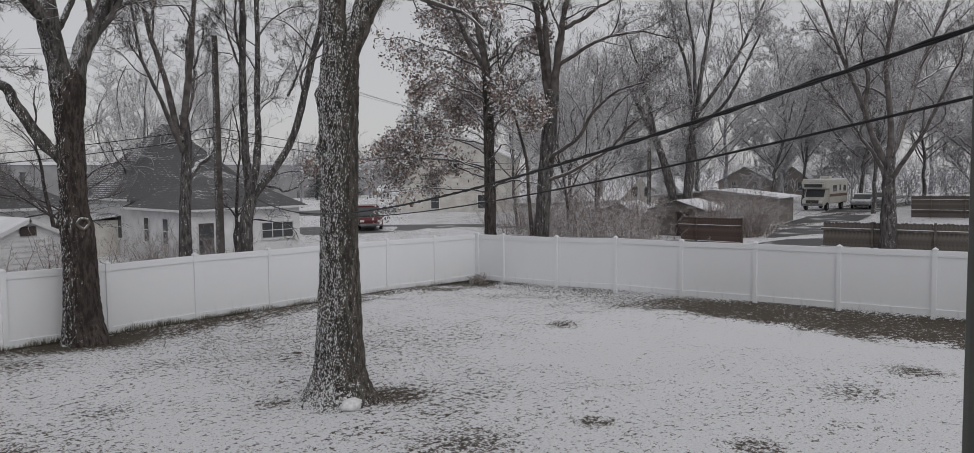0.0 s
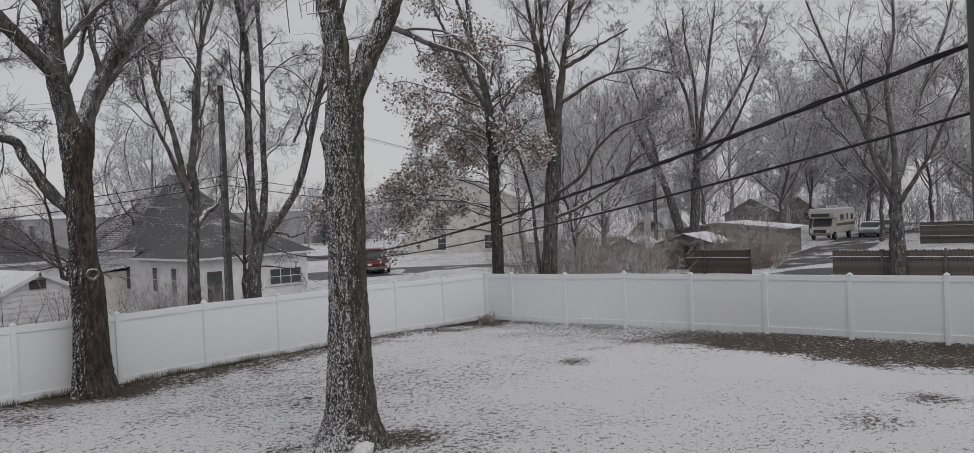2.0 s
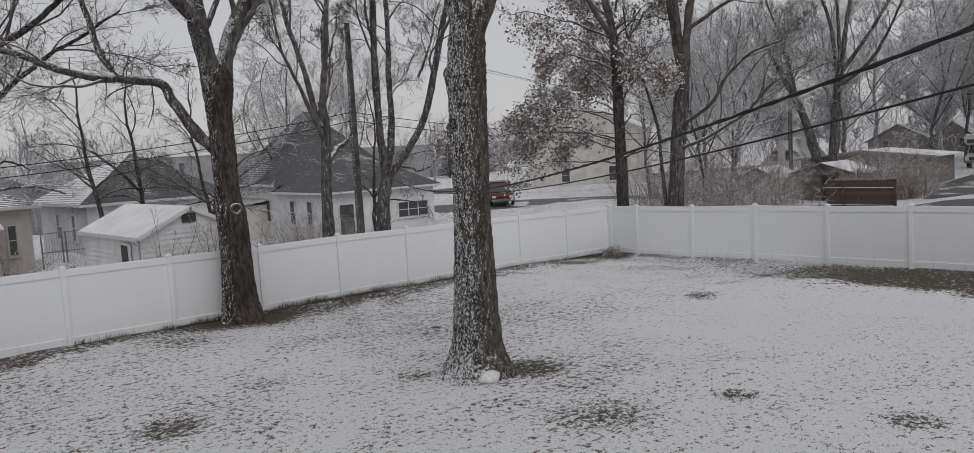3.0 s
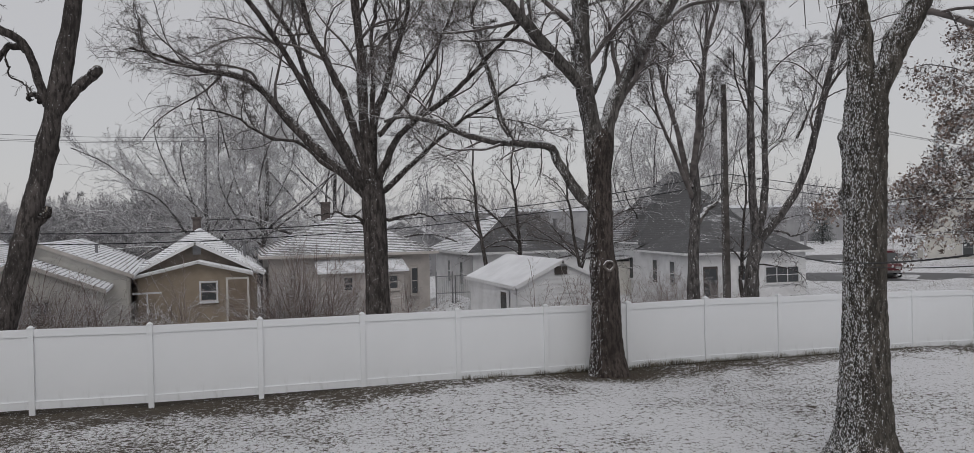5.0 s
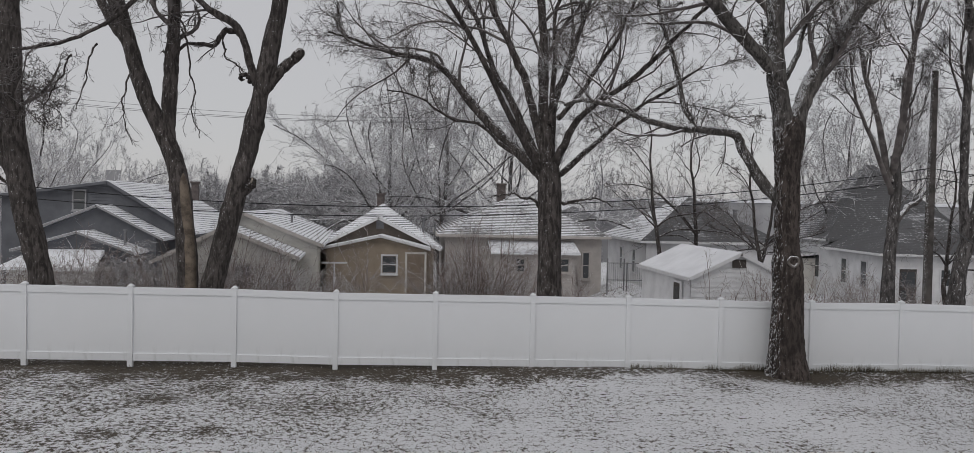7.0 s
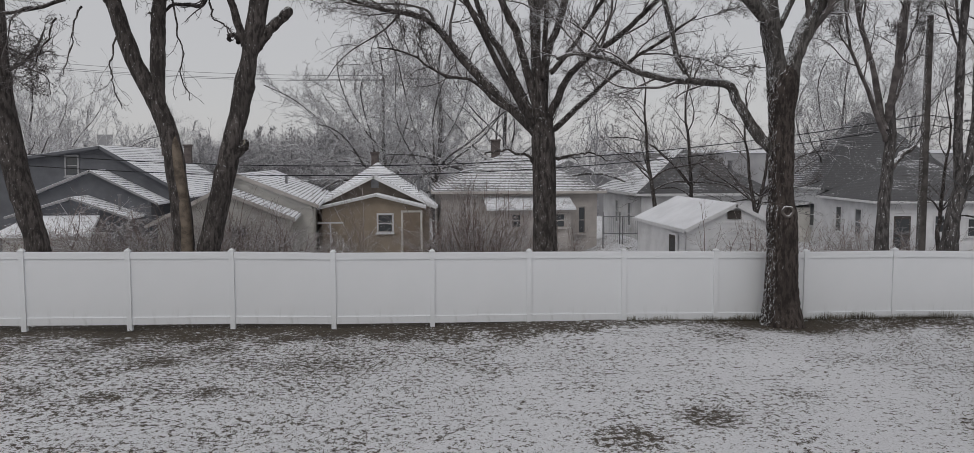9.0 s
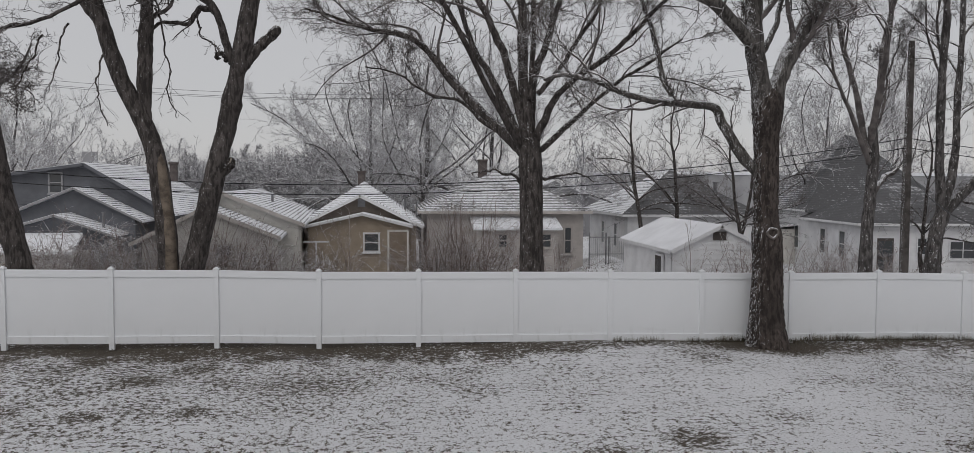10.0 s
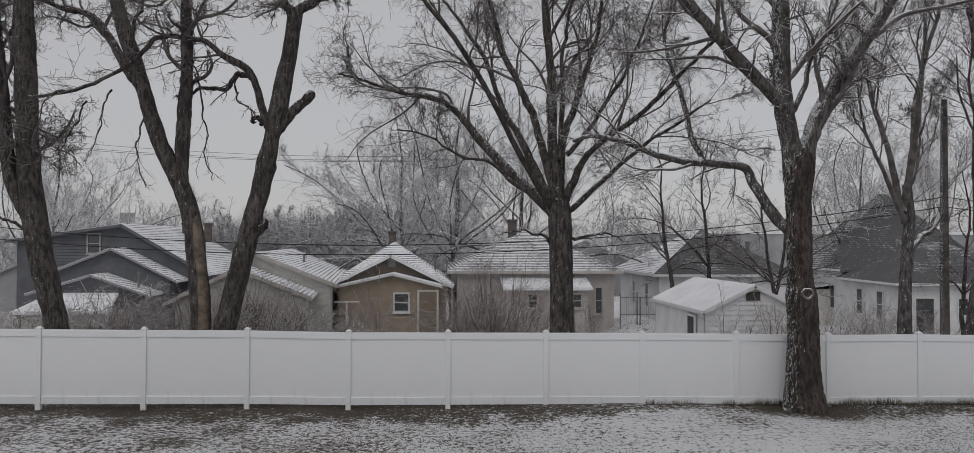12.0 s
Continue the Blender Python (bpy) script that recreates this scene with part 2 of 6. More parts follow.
RV_STRIPE = plain("brown_stripe", (0.17, 0.12, 0.085), 0.5)
CAR_GREY = dusted("snowy_grey_paint", (0.30, 0.31, 0.33), 0.30, 0.4)
CONIFER = dusted("dark_conifer", (0.055, 0.065, 0.06), 0.20, speckle=8.0)
CREAM_INTERIOR = plain("window_casing_grey", (0.17, 0.18, 0.165), 0.6, 0.06)
STONE = plain("pale_stone", (0.72, 0.72, 0.73), 0.9, 0.2, 12.0)
SAWN_WOOD = plain("sawn_wood", (0.40, 0.355, 0.30), 0.8, 0.3, 30.0)
RAW_WOOD = plain("bare_split_wood", (0.175, 0.142, 0.112), 0.85, 0.5, 4.0)


# ---- building helpers ----
def part(name, bm, material, parent=None, label="", uv=False):
    me = bpy.data.meshes.new(name)
    bm.to_mesh(me)
    bm.free()
    me.materials.append(material)
    ob = new(name, me)
    if parent is not None:
        ob.parent = parent
    return tagged(ob, label)


def raw(name, verts, faces, material, parent=None, label="", smooth=False):
    me = bpy.data.meshes.new(name)
    me.from_pydata(verts, [], faces)
    me.materials.append(material)
    if smooth:
        me.shade_smooth()
    ob = new(name, me)
    if parent is not None:
        ob.parent = parent
    return tagged(ob, label)


def thing(name, m, label, category, group="", kind=""):
    ob = new(name)
    ob.matrix_world = m
    return tagged(ob, label, category, group, kind)


def box(bm, x0, x1, y0, y1, z0, z1, bevel=0.0):
    m = Matrix.LocRotScale(((x0 + x1) / 2, (y0 + y1) / 2, (z0 + z1) / 2), None, (x1 - x0, y1 - y0, z1 - z0))
    got = bmesh.ops.create_cube(bm, size=1, matrix=m)["verts"]
    if bevel:
        edges = list({e for v in got for e in v.link_edges})
        bmesh.ops.bevel(bm, geom=edges, offset=bevel, segments=2, affect="EDGES", profile=0.7)
    return bm


def boxed(name, material, parent, x0, x1, y0, y1, z0, z1, bevel=0.0, label=""):
    return part(name, box(bmesh.new(), x0, x1, y0, y1, z0, z1, bevel), material, parent, label)


def prism(bm, outline, y0, y1):
    """An outline in x and z drawn out from y0 to y1."""
    a = [bm.verts.new((x, y0, z)) for x, z in outline]
    b = [bm.verts.new((x, y1, z)) for x, z in outline]
    bm.faces.new(a)
    bm.faces.new(b[::-1])
    for i in range(len(a)):
        j = (i + 1) % len(a)
        bm.faces.new((a[j], a[i], b[i], b[j]))
    bmesh.ops.recalc_face_normals(bm, faces=bm.faces)
    return bm


def ground_z(x, y):
    """The yard is nearly level, dips to the far corner, and the land falls beyond the long fence."""
    x, y = np.asarray(x, float), np.asarray(y, float)
    dip = -0.27 * np.clip((x - 9) / 12, 0, 1) ** 1.2 * np.clip((y + 4) / 26, 0, 1)
    rise = 0.08 * np.clip((-x - 2) / 8, 0, 1)
    fall = (-0.075 * np.clip(y - 26, 0, 10) - 0.02 * np.clip(y - 36, 0, 40)) * np.clip((48 - x) / 26, 0.15, 1) - 0.004 * np.clip(y - 77, 0, 60)
    bank = 1.2 * np.exp(-(((x - 7.8) / 2.3) ** 2 + ((y - 46.5) / 4.0) ** 2))
    return -0.05 + dip + rise + fall + bank


def gz(x, y):
    return float(ground_z(x, y))


# ---- ground ----
def stops(*spans):
    return np.unique(np.concatenate([np.arange(a, b, s) for a, b, s in spans]).round(3))


def sheet(name, xs, ys, lift, material, bumpy, keep=None):
    gx, gy = np.meshgrid(xs, ys, indexing="ij")
    z = ground_z(gx, gy) + lift
    if bumpy:
        rng = np.random.RandomState(4)
        for k in range(14):
            a, f = rng.uniform(0, 6.28), rng.uniform(0.5, 3.6)
            z = z + 0.020 / f * np.sin((gx * math.cos(a) + gy * math.sin(a)) * f + rng.uniform(0, 6.28)) * (gy < 60)
    n, m = gx.shape
    verts = np.stack([gx, gy, z], -1).reshape(-1, 3)
    i = (np.arange(n - 1)[:, None] * m + np.arange(m - 1)).ravel()
    faces = np.stack([i, i + m, i + m + 1, i + 1], -1)
    ob = raw(name, verts.tolist(), faces.tolist(), material, smooth=True)
    return ob


ground = sheet("ground", stops((-900, -60, 60), (-60, -16, 2), (-16, 23, 0.3), (23, 100, 2), (100, 1000, 60)),
               stops((-300, -20, 40), (-20, 5, 2), (5, 27, 0.3), (27, 120, 2), (120, 1500, 60)), 0.0, GROUND, True)
tagged(ground, "short winter grass under a thin patchy cover of fresh snow", "ground", kind="structure")


def lane(name, points, width, label, lift=0.02):
    """A road along a line of points, laid on the ground."""
    pts = [Vector((*p, 0)) for p in points]
    verts, faces = [], []
    for i, p in enumerate(pts):
        d = (pts[min(i + 1, len(pts) - 1)] - pts[max(i - 1, 0)]).normalized()
        side = Vector((-d.y, d.x, 0)) * width / 2
        for k in range(5):
            q = p + side * (k / 2 - 1)
            verts.append((q.x, q.y, gz(q.x, q.y) + lift))
        if i:
            faces += [((i - 1) * 5 + k, (i - 1) * 5 + k + 1, i * 5 + k + 1, i * 5 + k) for k in range(4)]
    return tagged(raw(name, verts, faces, ASPHALT, smooth=True), label, "road", kind="structure")


def along(a, b, n):
    return [(a[0] + (b[0] - a[0]) * i / n, a[1] + (b[1] - a[1]) * i / n) for i in range(n + 1)]


lane("road", along((30, 16), (62, 23.5), 12)[:-1] + along((62, 23.5), (130, 32), 20), 4.6, "wet asphalt lane with thin snow along its edges")
lane("road_back", along((56, 31), (36.8, 59), 16)[:-1] + along((36.8, 59), (34, 86), 12), 6.4, "wet dark back street with snow along both edges", 0.03)
lane("road_cross", along((20, 92), (110, 52), 30), 11.0, "wet dark side street with slush between the tyre tracks", 0.03)


# ---- fences ----
def fence_run(name, start, way, tops, label):
    """White vinyl privacy fence: posts with caps, and between them a panel of tongued boards with two rails."""
    length = 2.44
    run = thing(name, Matrix.Identity(4), label, "fence", "white fence")
    side = Vector((-way[1], way[0], 0))
    turn = math.atan2(way[1], way[0])
    post_bm = box(bmesh.new(), -0.060, 0.060, -0.060, 0.060, 0, 1.93, 0.006)
    post_me = bpy.data.meshes.new("post")
    post_bm.to_mesh(post_me)
    cap_bm = bmesh.new()
    box(cap_bm, -0.069, 0.069, -0.069, 0.069, 0, 0.032, 0.006)
    bmesh.ops.create_cone(cap_bm, cap_ends=True, segments=4, radius1=0.094, radius2=0.012, depth=0.045, matrix=Matrix.Translation((0, 0, 0.0545)) @ Matrix.Rotation(radians(45), 4, "Z"))
    cap_me = bpy.data.meshes.new("cap")
    cap_bm.to_mesh(cap_me)
    post_bm.free(), cap_bm.free()
    for me in (post_me, cap_me):
        me.materials.append(VINYL)
    spots = []
    for s, top in tops:
        p = Vector((start[0] + way[0] * s, start[1] + way[1] * s, top))
        spots.append(p)
        post = new("post", post_me)
        post.parent = run
        post.matrix_local = Matrix.Translation((p.x, p.y, top - 1.93 - 0.05)) @ Matrix.Rotation(turn, 4, "Z")
        cap = new("cap", cap_me)
        cap.parent = post
        cap.matrix_local = Matrix.Translation((0, 0, 1.93))
    for a, b in zip(spots, spots[1:]):
        d = b - a
        flat = Vector((d.x, d.y, 0)).length
        slope = d.z / flat
        for nm, z0, z1, th in (("top_rail", -0.225, -0.08, 0.034), ("bottom_rail", -1.83, -1.665, 0.034), ("panel", -1.67, -0.22, 0.013), ("rail_snow", -0.0805, -0.060, 0.031), ("ledge_snow", -1.6655, -1.653, 0.036)):
            bm = bmesh.new()
            if nm == "panel":
                prism(bm, [(0.06, z0 + slope * 0.06), (flat - 0.06, z0 + slope * (flat - 0.06)), (flat - 0.06, z1 + slope * (flat - 0.06)), (0.06, z1 + slope * 0.06)], -th * 0.7, th * 0.7)
            else:
                prism(bm, [(0.062, z0 + slope * 0.06), (flat - 0.062, z0 + slope * (flat - 0.06)), (flat - 0.062, z1 + slope * (flat - 0.06)), (0.062, z1 + slope * 0.06)], -th, th)
            ob = part(nm, bm, ROOF_WHITE if nm.endswith("snow") else VINYL, run)
            ob.matrix_local = Matrix.Translation(a) @ Matrix.Rotation(turn, 4, "Z")
    return run


LEFT_TOPS = [(-9.76 - 2.44 * k, 1.96 + 0.03 * k) for k in (5, 4, 3, 2, 1)] + [(-9.76, 1.96), (-7.32, 1.94), (-4.88, 1.88), (-2.44, 1.865), (0, 1.85), (2.44, 1.83), (4.86, 1.80), (7.28, 1.76), (9.72, 1.765), (12.16, 1.715), (14.6, 1.685), (17.05, 1.645), (19.49, 1.57), (21.89, 1.53)]
fence_run("long_fence", (0, 25.0), (1, 0), LEFT_TOPS, "white vinyl privacy fence with capped posts along the snowy lawn")
RIGHT_TOPS = [(1.30, 1.54), (3.74, 1.565), (6.18, 1.64), (8.62, 1.645), (11.06, 1.685), (13.5, 1.70), (15.95, 1.735), (18.39, 1.76), (20.83, 1.79), (23.27, 1.82), (25.7, 1.85)]
fence_run("side_fence", (21.89, 24.93), (0, -1), [(0.06, 1.53)] + RIGHT_TOPS, "white vinyl privacy fence running back from the yard corner")


def plank_fence(name, a, b, height, material, label):
    run = thing(name, Matrix.Identity(4), label, "fence", "old board fences")
    a, b = Vector((*a, 0)), Vector((*b, 0))
    d = (b - a).normalized()
    n = int((b - a).length / 0.155)
    turn = math.atan2(d.y, d.x)
    rng = random.Random(len(label))
    meshes = []
    for k in range(4):
        bm = bmesh.new()
        w, h = 0.0772, height + 0.012 * k
        prism(bm, [(-w, 0.05), (w, 0.05), (w, h - 0.05), (w - 0.035, h), (-w + 0.035, h), (-w, h - 0.05)], -0.011, 0.011)
        me = bpy.data.meshes.new("board")
        bm.to_mesh(me), bm.free()
        me.materials.append(material)
        meshes.append(me)
    for i in range(n):
        p = a + d * 0.155 * (i + 0.5)
        ob = new("board", meshes[rng.randrange(4)])
        ob.parent = run
        ob.matrix_local = Matrix.Translation((p.x, p.y, gz(p.x, p.y))) @ Matrix.Rotation(turn, 4, "Z") @ Matrix.Rotation(rng.uniform(-0.0012, 0.0012), 4, "Y")
    nrm = Vector((-d.y, d.x, 0))
    for h in (0.45, 1.25):
        ob = boxed("rail", material, run, 0, (b - a).length, -0.02, 0.02, 0, 0.09)
        snow = boxed("rail_snow", ROOF_WHITE, ob, 0, (b - a).length, -0.02, 0.02, 0.09, 0.115)
        ob.matrix_local = Matrix.Translation((*(a + nrm * 0.035).xy, gz(a.x, a.y) + h * height / 1.7)) @ Matrix.Rotation(turn, 4, "Z")
    for i in range(int((b - a).length / 2.4) + 1):
        p = a + d * min(2.4 * i, (b - a).length) + nrm * 0.06
        ob = boxed("post", material, run, -0.045, 0.045, -0.045, 0.045, 0, height + 0.06)
        ob.matrix_local = Matrix.Translation((p.x, p.y, gz(p.x, p.y)))
    return run


plank_fence("board_fence", (35.5, 4.0), (35.0, 15.7), 1.75, OLD_WOOD, "weathered brown board fence with snow on its rails")
plank_fence("red_board_fence", (36.5, 19.9), (36.5, 23.3), 1.75, RED_WOOD, "red-brown board fence section with snow along its top")
plank_fence("far_board_fence", (72, 8), (71, 19.0), 1.8, OLD_WOOD, "dark board fence beyond a snowy strip")


# ---- trees ----
def curve(pts, n):
    """A smooth line of n points through a few."""
    p = np.array(pts, float)
    t = np.linspace(0, len(p) - 1, n)
    out = np.empty((n, 3))
    for k in range(n):
        i = min(int(t[k]), len(p) - 2)
        u = t[k] - i
        a, b, c, d = p[max(i - 1, 0)], p[i], p[i + 1], p[min(i + 2, len(p) - 1)]
        out[k] = 0.5 * (2 * b + (c - a) * u + (2 * a - 5 * b + 4 * c - d) * u * u + (3 * b - a - 3 * c + d) * u ** 3)
    return out


def tubes(lines, radii, sides, flare=None):
    """Tapered tubes along many lines of the same number of points: (m, n, 3) and (m, n)."""
    lines, radii = np.asarray(lines), np.asarray(radii)
    m, n = radii.shape
    tan = np.gradient(lines, axis=1)
    tan /= np.linalg.norm(tan, axis=-1, keepdims=True) + 1e-9
    ref = np.where(np.abs(tan[:, :1, 2:3]) > 0.8, np.array([[[1.0, 0, 0]]]), np.array([[[0, 0, 1.0]]]))
    u = np.cross(tan, ref)
    u /= np.linalg.norm(u, axis=-1, keepdims=True) + 1e-9
    v = np.cross(tan, u)
    a = np.arange(sides) * 2 * np.pi / sides
    rad = radii[:, :, None] * (np.ones((m, n, sides)) if flare is None else flare)
    ring = lines[:, :, None] + rad[..., None] * (np.cos(a)[:, None] * u[:, :, None] + np.sin(a)[:, None] * v[:, :, None])
    verts = ring.reshape(-1, 3)
    i = np.arange(m)[:, None, None] * n * sides + np.arange(n - 1)[None, :, None] * sides
    k = np.arange(sides)
    q = np.stack([i + k, i + (k + 1) % sides, i + sides + (k + 1) % sides, i + sides + k], -1).reshape(-1, 4)
    return verts, q


def mesh_of(name, chunks, material, parent, label="", smooth=True):
    verts, faces, base = [], [], 0
    for v, f in chunks:
        verts.append(v)
        faces.append(f + base)
        base += len(v)
    v, f = np.concatenate(verts), np.concatenate(faces)
    me = bpy.data.meshes.new(name)
    me.vertices.add(len(v))
    me.vertices.foreach_set("co", v.astype(np.float32).ravel())
    w = f.shape[1]
    me.loops.add(f.size)
    me.loops.foreach_set("vertex_index", f.astype(np.int32).ravel())
    me.polygons.add(len(f))
    me.polygons.foreach_set("loop_start", np.arange(0, f.size, w, dtype=np.int32))
    me.update(calc_edges=True)
    me.validate()
    if smooth:
        me.shade_smooth()
    me.materials.append(material)
    ob = new(name, me)
    if parent is not None:
        ob.parent = parent
    return tagged(ob, label)


def sprout(rng, lines, radii, each, ratio, n, spread=0.75, up=0.25, first=0.25, wild=0.16, thin=0.5, least=0.004, cap=9.0, taper=0.35):
    """Grow side branches that wander off smoothly from a set of lines: new lines and radii."""
    m, k, _ = lines.shape
    at = first + (1.0 - first) * (np.arange(each)[None] + rng.uniform(0, 1, (m, each))) / each
    idx = at * (k - 1)
    lo = np.minimum(idx.astype(int), k - 2)
    fr = (idx - lo)[..., None]
    rows = np.arange(m)[:, None]
    start = lines[rows, lo] * (1 - fr) + lines[rows, lo + 1] * fr
    tan = lines[rows, lo + 1] - lines[rows, lo]
    tan /= np.linalg.norm(tan, axis=-1, keepdims=True) + 1e-9
    r0 = radii[rows, lo] * (1 - fr[..., 0]) + radii[rows, lo + 1] * fr[..., 0]
    size = np.linalg.norm(np.diff(lines, axis=1), axis=-1).sum(1)[:, None]
    length = np.minimum(size * ratio * (1.15 - 0.65 * at) * rng.uniform(0.45, 1.35, (m, each)), cap * rng.uniform(0.6, 1.15, (m, each)))
    out = rng.normal(size=(m, each, 3))
    out -= (out * tan).sum(-1, keepdims=True) * tan
    out /= np.linalg.norm(out, axis=-1, keepdims=True) + 1e-9
    open_up = spread * rng.uniform(0.6, 1.3, (m, each, 1))
    head = tan * (1 - open_up * 0.45) + out * open_up + np.array([0, 0, up * 0.6])
    head /= np.linalg.norm(head, axis=-1, keepdims=True)
    start, head = start.reshape(-1, 3), head.reshape(-1, 3)
    length, r0 = length.reshape(-1), np.maximum(r0.reshape(-1) * thin, least)
    new_lines = np.empty((len(start), n, 3))
    new_lines[:, 0] = start
    drift = rng.normal(size=head.shape) * wild
    for j in range(1, n):
        drift = drift * 0.55 + rng.normal(size=head.shape) * wild
        head = head + drift + np.array([0, 0, up * 0.22])
        head /= np.linalg.norm(head, axis=-1, keepdims=True)
        new_lines[:, j] = new_lines[:, j - 1] + head * (length / (n - 1))[:, None]
    new_radii = r0[:, None] * np.linspace(1, taper, n)
    return new_lines, np.maximum(new_radii, least * 0.7)


def lattice(rng, a, z, around, tall):
    """Smooth random values over the bark, closed round the trunk."""
    g = rng.uniform(-1, 1, (around, int(z.max() / tall) + 3))
    u, v = a / (2 * np.pi) * around, z / tall
    i, k = np.floor(u).astype(int), np.floor(v).astype(int)
    fu, fv = u - i, v - k
    fu, fv = fu * fu * (3 - 2 * fu), fv * fv * (3 - 2 * fv)
    i0, i1 = i % around, (i + 1) % around
    return (g[i0, k] * (1 - fu) + g[i1, k] * fu) * (1 - fv) + (g[i0, k + 1] * (1 - fu) + g[i1, k + 1] * fu) * fv


def rough_trunk(rng, line, radii, sides, depth, burls=()):
    """Uneven round: buttresses towards the foot, and blocky furrowed bark all the way up."""
    n = len(radii)
    a = np.arange(sides)[None] * 2 * np.pi / sides + np.zeros((n, 1))
    z = (line[:, 2:3] - line[0, 2]) + np.zeros((1, sides))
    wob = a + 0.10 * lattice(rng, a, z, 9, 0.5)
    lump = lattice(rng, a, z, 7, 0.9)
    blocks = 1 - np.abs(lattice(rng, wob % (2 * np.pi), z, 30, 0.13)) * 1.6
    fine = lattice(rng, wob % (2 * np.pi), z, 58, 0.07)
    foot = np.clip(1 - z / 1.1, 0, 1) ** 1.5 * lattice(rng, a, z * 0.4, 11, 0.8)
    size = depth / radii[:, None]
    knob = np.zeros_like(z)
    for way, height, wide, proud in burls:
        turn = (a - way + np.pi) % (2 * np.pi) - np.pi
        knob += proud * np.exp(-(turn * radii[:, None] / wide) ** 2 - ((z - height) / (wide * 1.2)) ** 2)
    return (1 + 0.05 * lump + size * (blocks * 0.9 + fine * 0.55) + 0.16 * foot + knob / radii[:, None])[None]


def sawn_face(tree, line, r):
    """The pale cut end of a sawn-off limb."""
    bm = bmesh.new()
    bmesh.ops.create_cone(bm, cap_ends=True, segments=20, radius1=r * 1.02, radius2=r * 0.93, depth=0.03)
    ob = part("sawn_face", bm, SAWN_WOOD, tree, "pale sawn wood at the end of the limb")
    ob.matrix_local = Matrix.Translation(line[-1]) @ Vector(line[-1] - line[-4]).to_track_quat("Z", "Y").to_matrix().to_4x4()


def big_tree(name, at, limbs, label, wood, limb_wood, twig, seed, toward="x", trunk=None, counts=(7, 5, 5, 3), lean=0.35, droop=0.22, leaves=None, twig_r=0.0062, turn=0, bark_mesh=(120, 60), burls=(), boughs=2, curl=1.0, reach=1.0, bare_stems=False):
    """A bare tree: trunk, main limbs set one by one, then boughs and four orders of finer branches."""
    rng = np.random.RandomState(seed)
    tree = thing(name, pose(at[0], at[1], 0, 0, 0, turn), label, "tree", "bare trees")
    ax = (lambda u, w, z: (u, w, z)) if toward == "x" else (lambda u, w, z: (w, -u, z))
    if trunk:
        rows, sides = bark_mesh
        line = curve([ax(u, 0, z) for u, z, _ in trunk], rows)
        rad = np.interp(np.linspace(0, len(trunk) - 1, rows), range(len(trunk)), [r for *_, r in trunk])
        mesh_of("trunk", [tubes(line[None], rad[None], sides, rough_trunk(rng, line, rad, sides, 0.020, burls))], wood, tree)
    mains, radii, minor = [], [], []
    for (r0, r1), pts in limbs:
        w = rng.uniform(-1, 1) * lean
        u0, z0 = pts[0]
        rows = 22 if r0 < 0.12 else 60
        line = curve([ax(u, w * math.hypot(u - u0, z - z0) * (0 if r0 > 0.2 else 1), z) for u, z in pts], rows)
        sway = np.cumsum(rng.normal(size=(rows - 1, 3)) * 0.030 * math.sqrt(21 / (rows - 1)), axis=0) * min(1, 0.09 / r0)
        line[1:] += sway
        rad = np.linspace(r0, r1, rows) * (1 + 0.06 * np.interp(np.arange(rows), np.arange(0, rows + 5, 5), rng.normal(size=len(np.arange(0, rows + 5, 5)))))
        knots = None
        if rows > 22:
            a = np.arange(20)[None] * 2 * np.pi / 20 + np.zeros((rows, 1))
            run = np.concatenate([[0], np.cumsum(np.linalg.norm(np.diff(line, axis=0), axis=-1))])[:, None] + np.zeros((1, 20))
            knots = (1 + 0.06 * lattice(rng, a, run, 5, 0.4) + 0.07 * lattice(rng, a, run, 11, 0.16))[None]
        mesh_of("limb", [tubes(line[None], rad[None], 12 if knots is None else 20, knots)], limb_wood if r0 < 0.27 else wood, tree)
        if r1 / r0 > 0.8:
            sawn_face(tree, line, r1)
        if r0 < 0.028 or r1 / r0 > 0.8 or (z0 > 1 and r0 > 0.3 and trunk is None):
            continue
        if bare_stems and r0 > 0.25:
            continue
        first = 0.45 if z0 < 1 else 0.12
        pick = np.linspace(first, 1, 22) * (rows - 1)
        if np.linalg.norm(np.diff(line, axis=0), axis=-1).sum() < 3.4 and r0 < 0.14:
            few, thin_r = sprout(rng, line[None], rad[None], 5, 0.35, 7, 0.6, droop, 0.2, 0.16, 0.4, 0.008)
            minor += [tubes(few, thin_r, 4), tubes(*sprout(rng, few, thin_r, 4, 0.5, 4, 0.7, droop, 0.1, 0.2, 0.6, twig_r), 3)]
            continue
        mains.append(np.stack([np.interp(pick, range(rows), line[:, i]) for i in range(3)], -1))
        radii.append(np.interp(pick, range(rows), rad))
    mains, radii = np.array(mains), np.array(radii)
    c1, c2, c3, c4 = counts
    chunks = minor
    if boughs:
        b0, r0s = sprout(rng, mains, radii, boughs, 0.62, 22, 0.52, droop * 0.5, 0.25, 0.07 * curl, 0.50, 0.014, 4.6 * reach, 0.25)
        chunks.append(tubes(b0, r0s, 7))
        mains, radii = np.concatenate([mains, b0]), np.concatenate([radii, r0s])
    b1, r1 = sprout(rng, mains, radii, c1, 0.52, 9, 0.62, droop * 0.7, 0.26, 0.13 * curl, 0.42, 0.011, 3.3 * reach, 0.3)
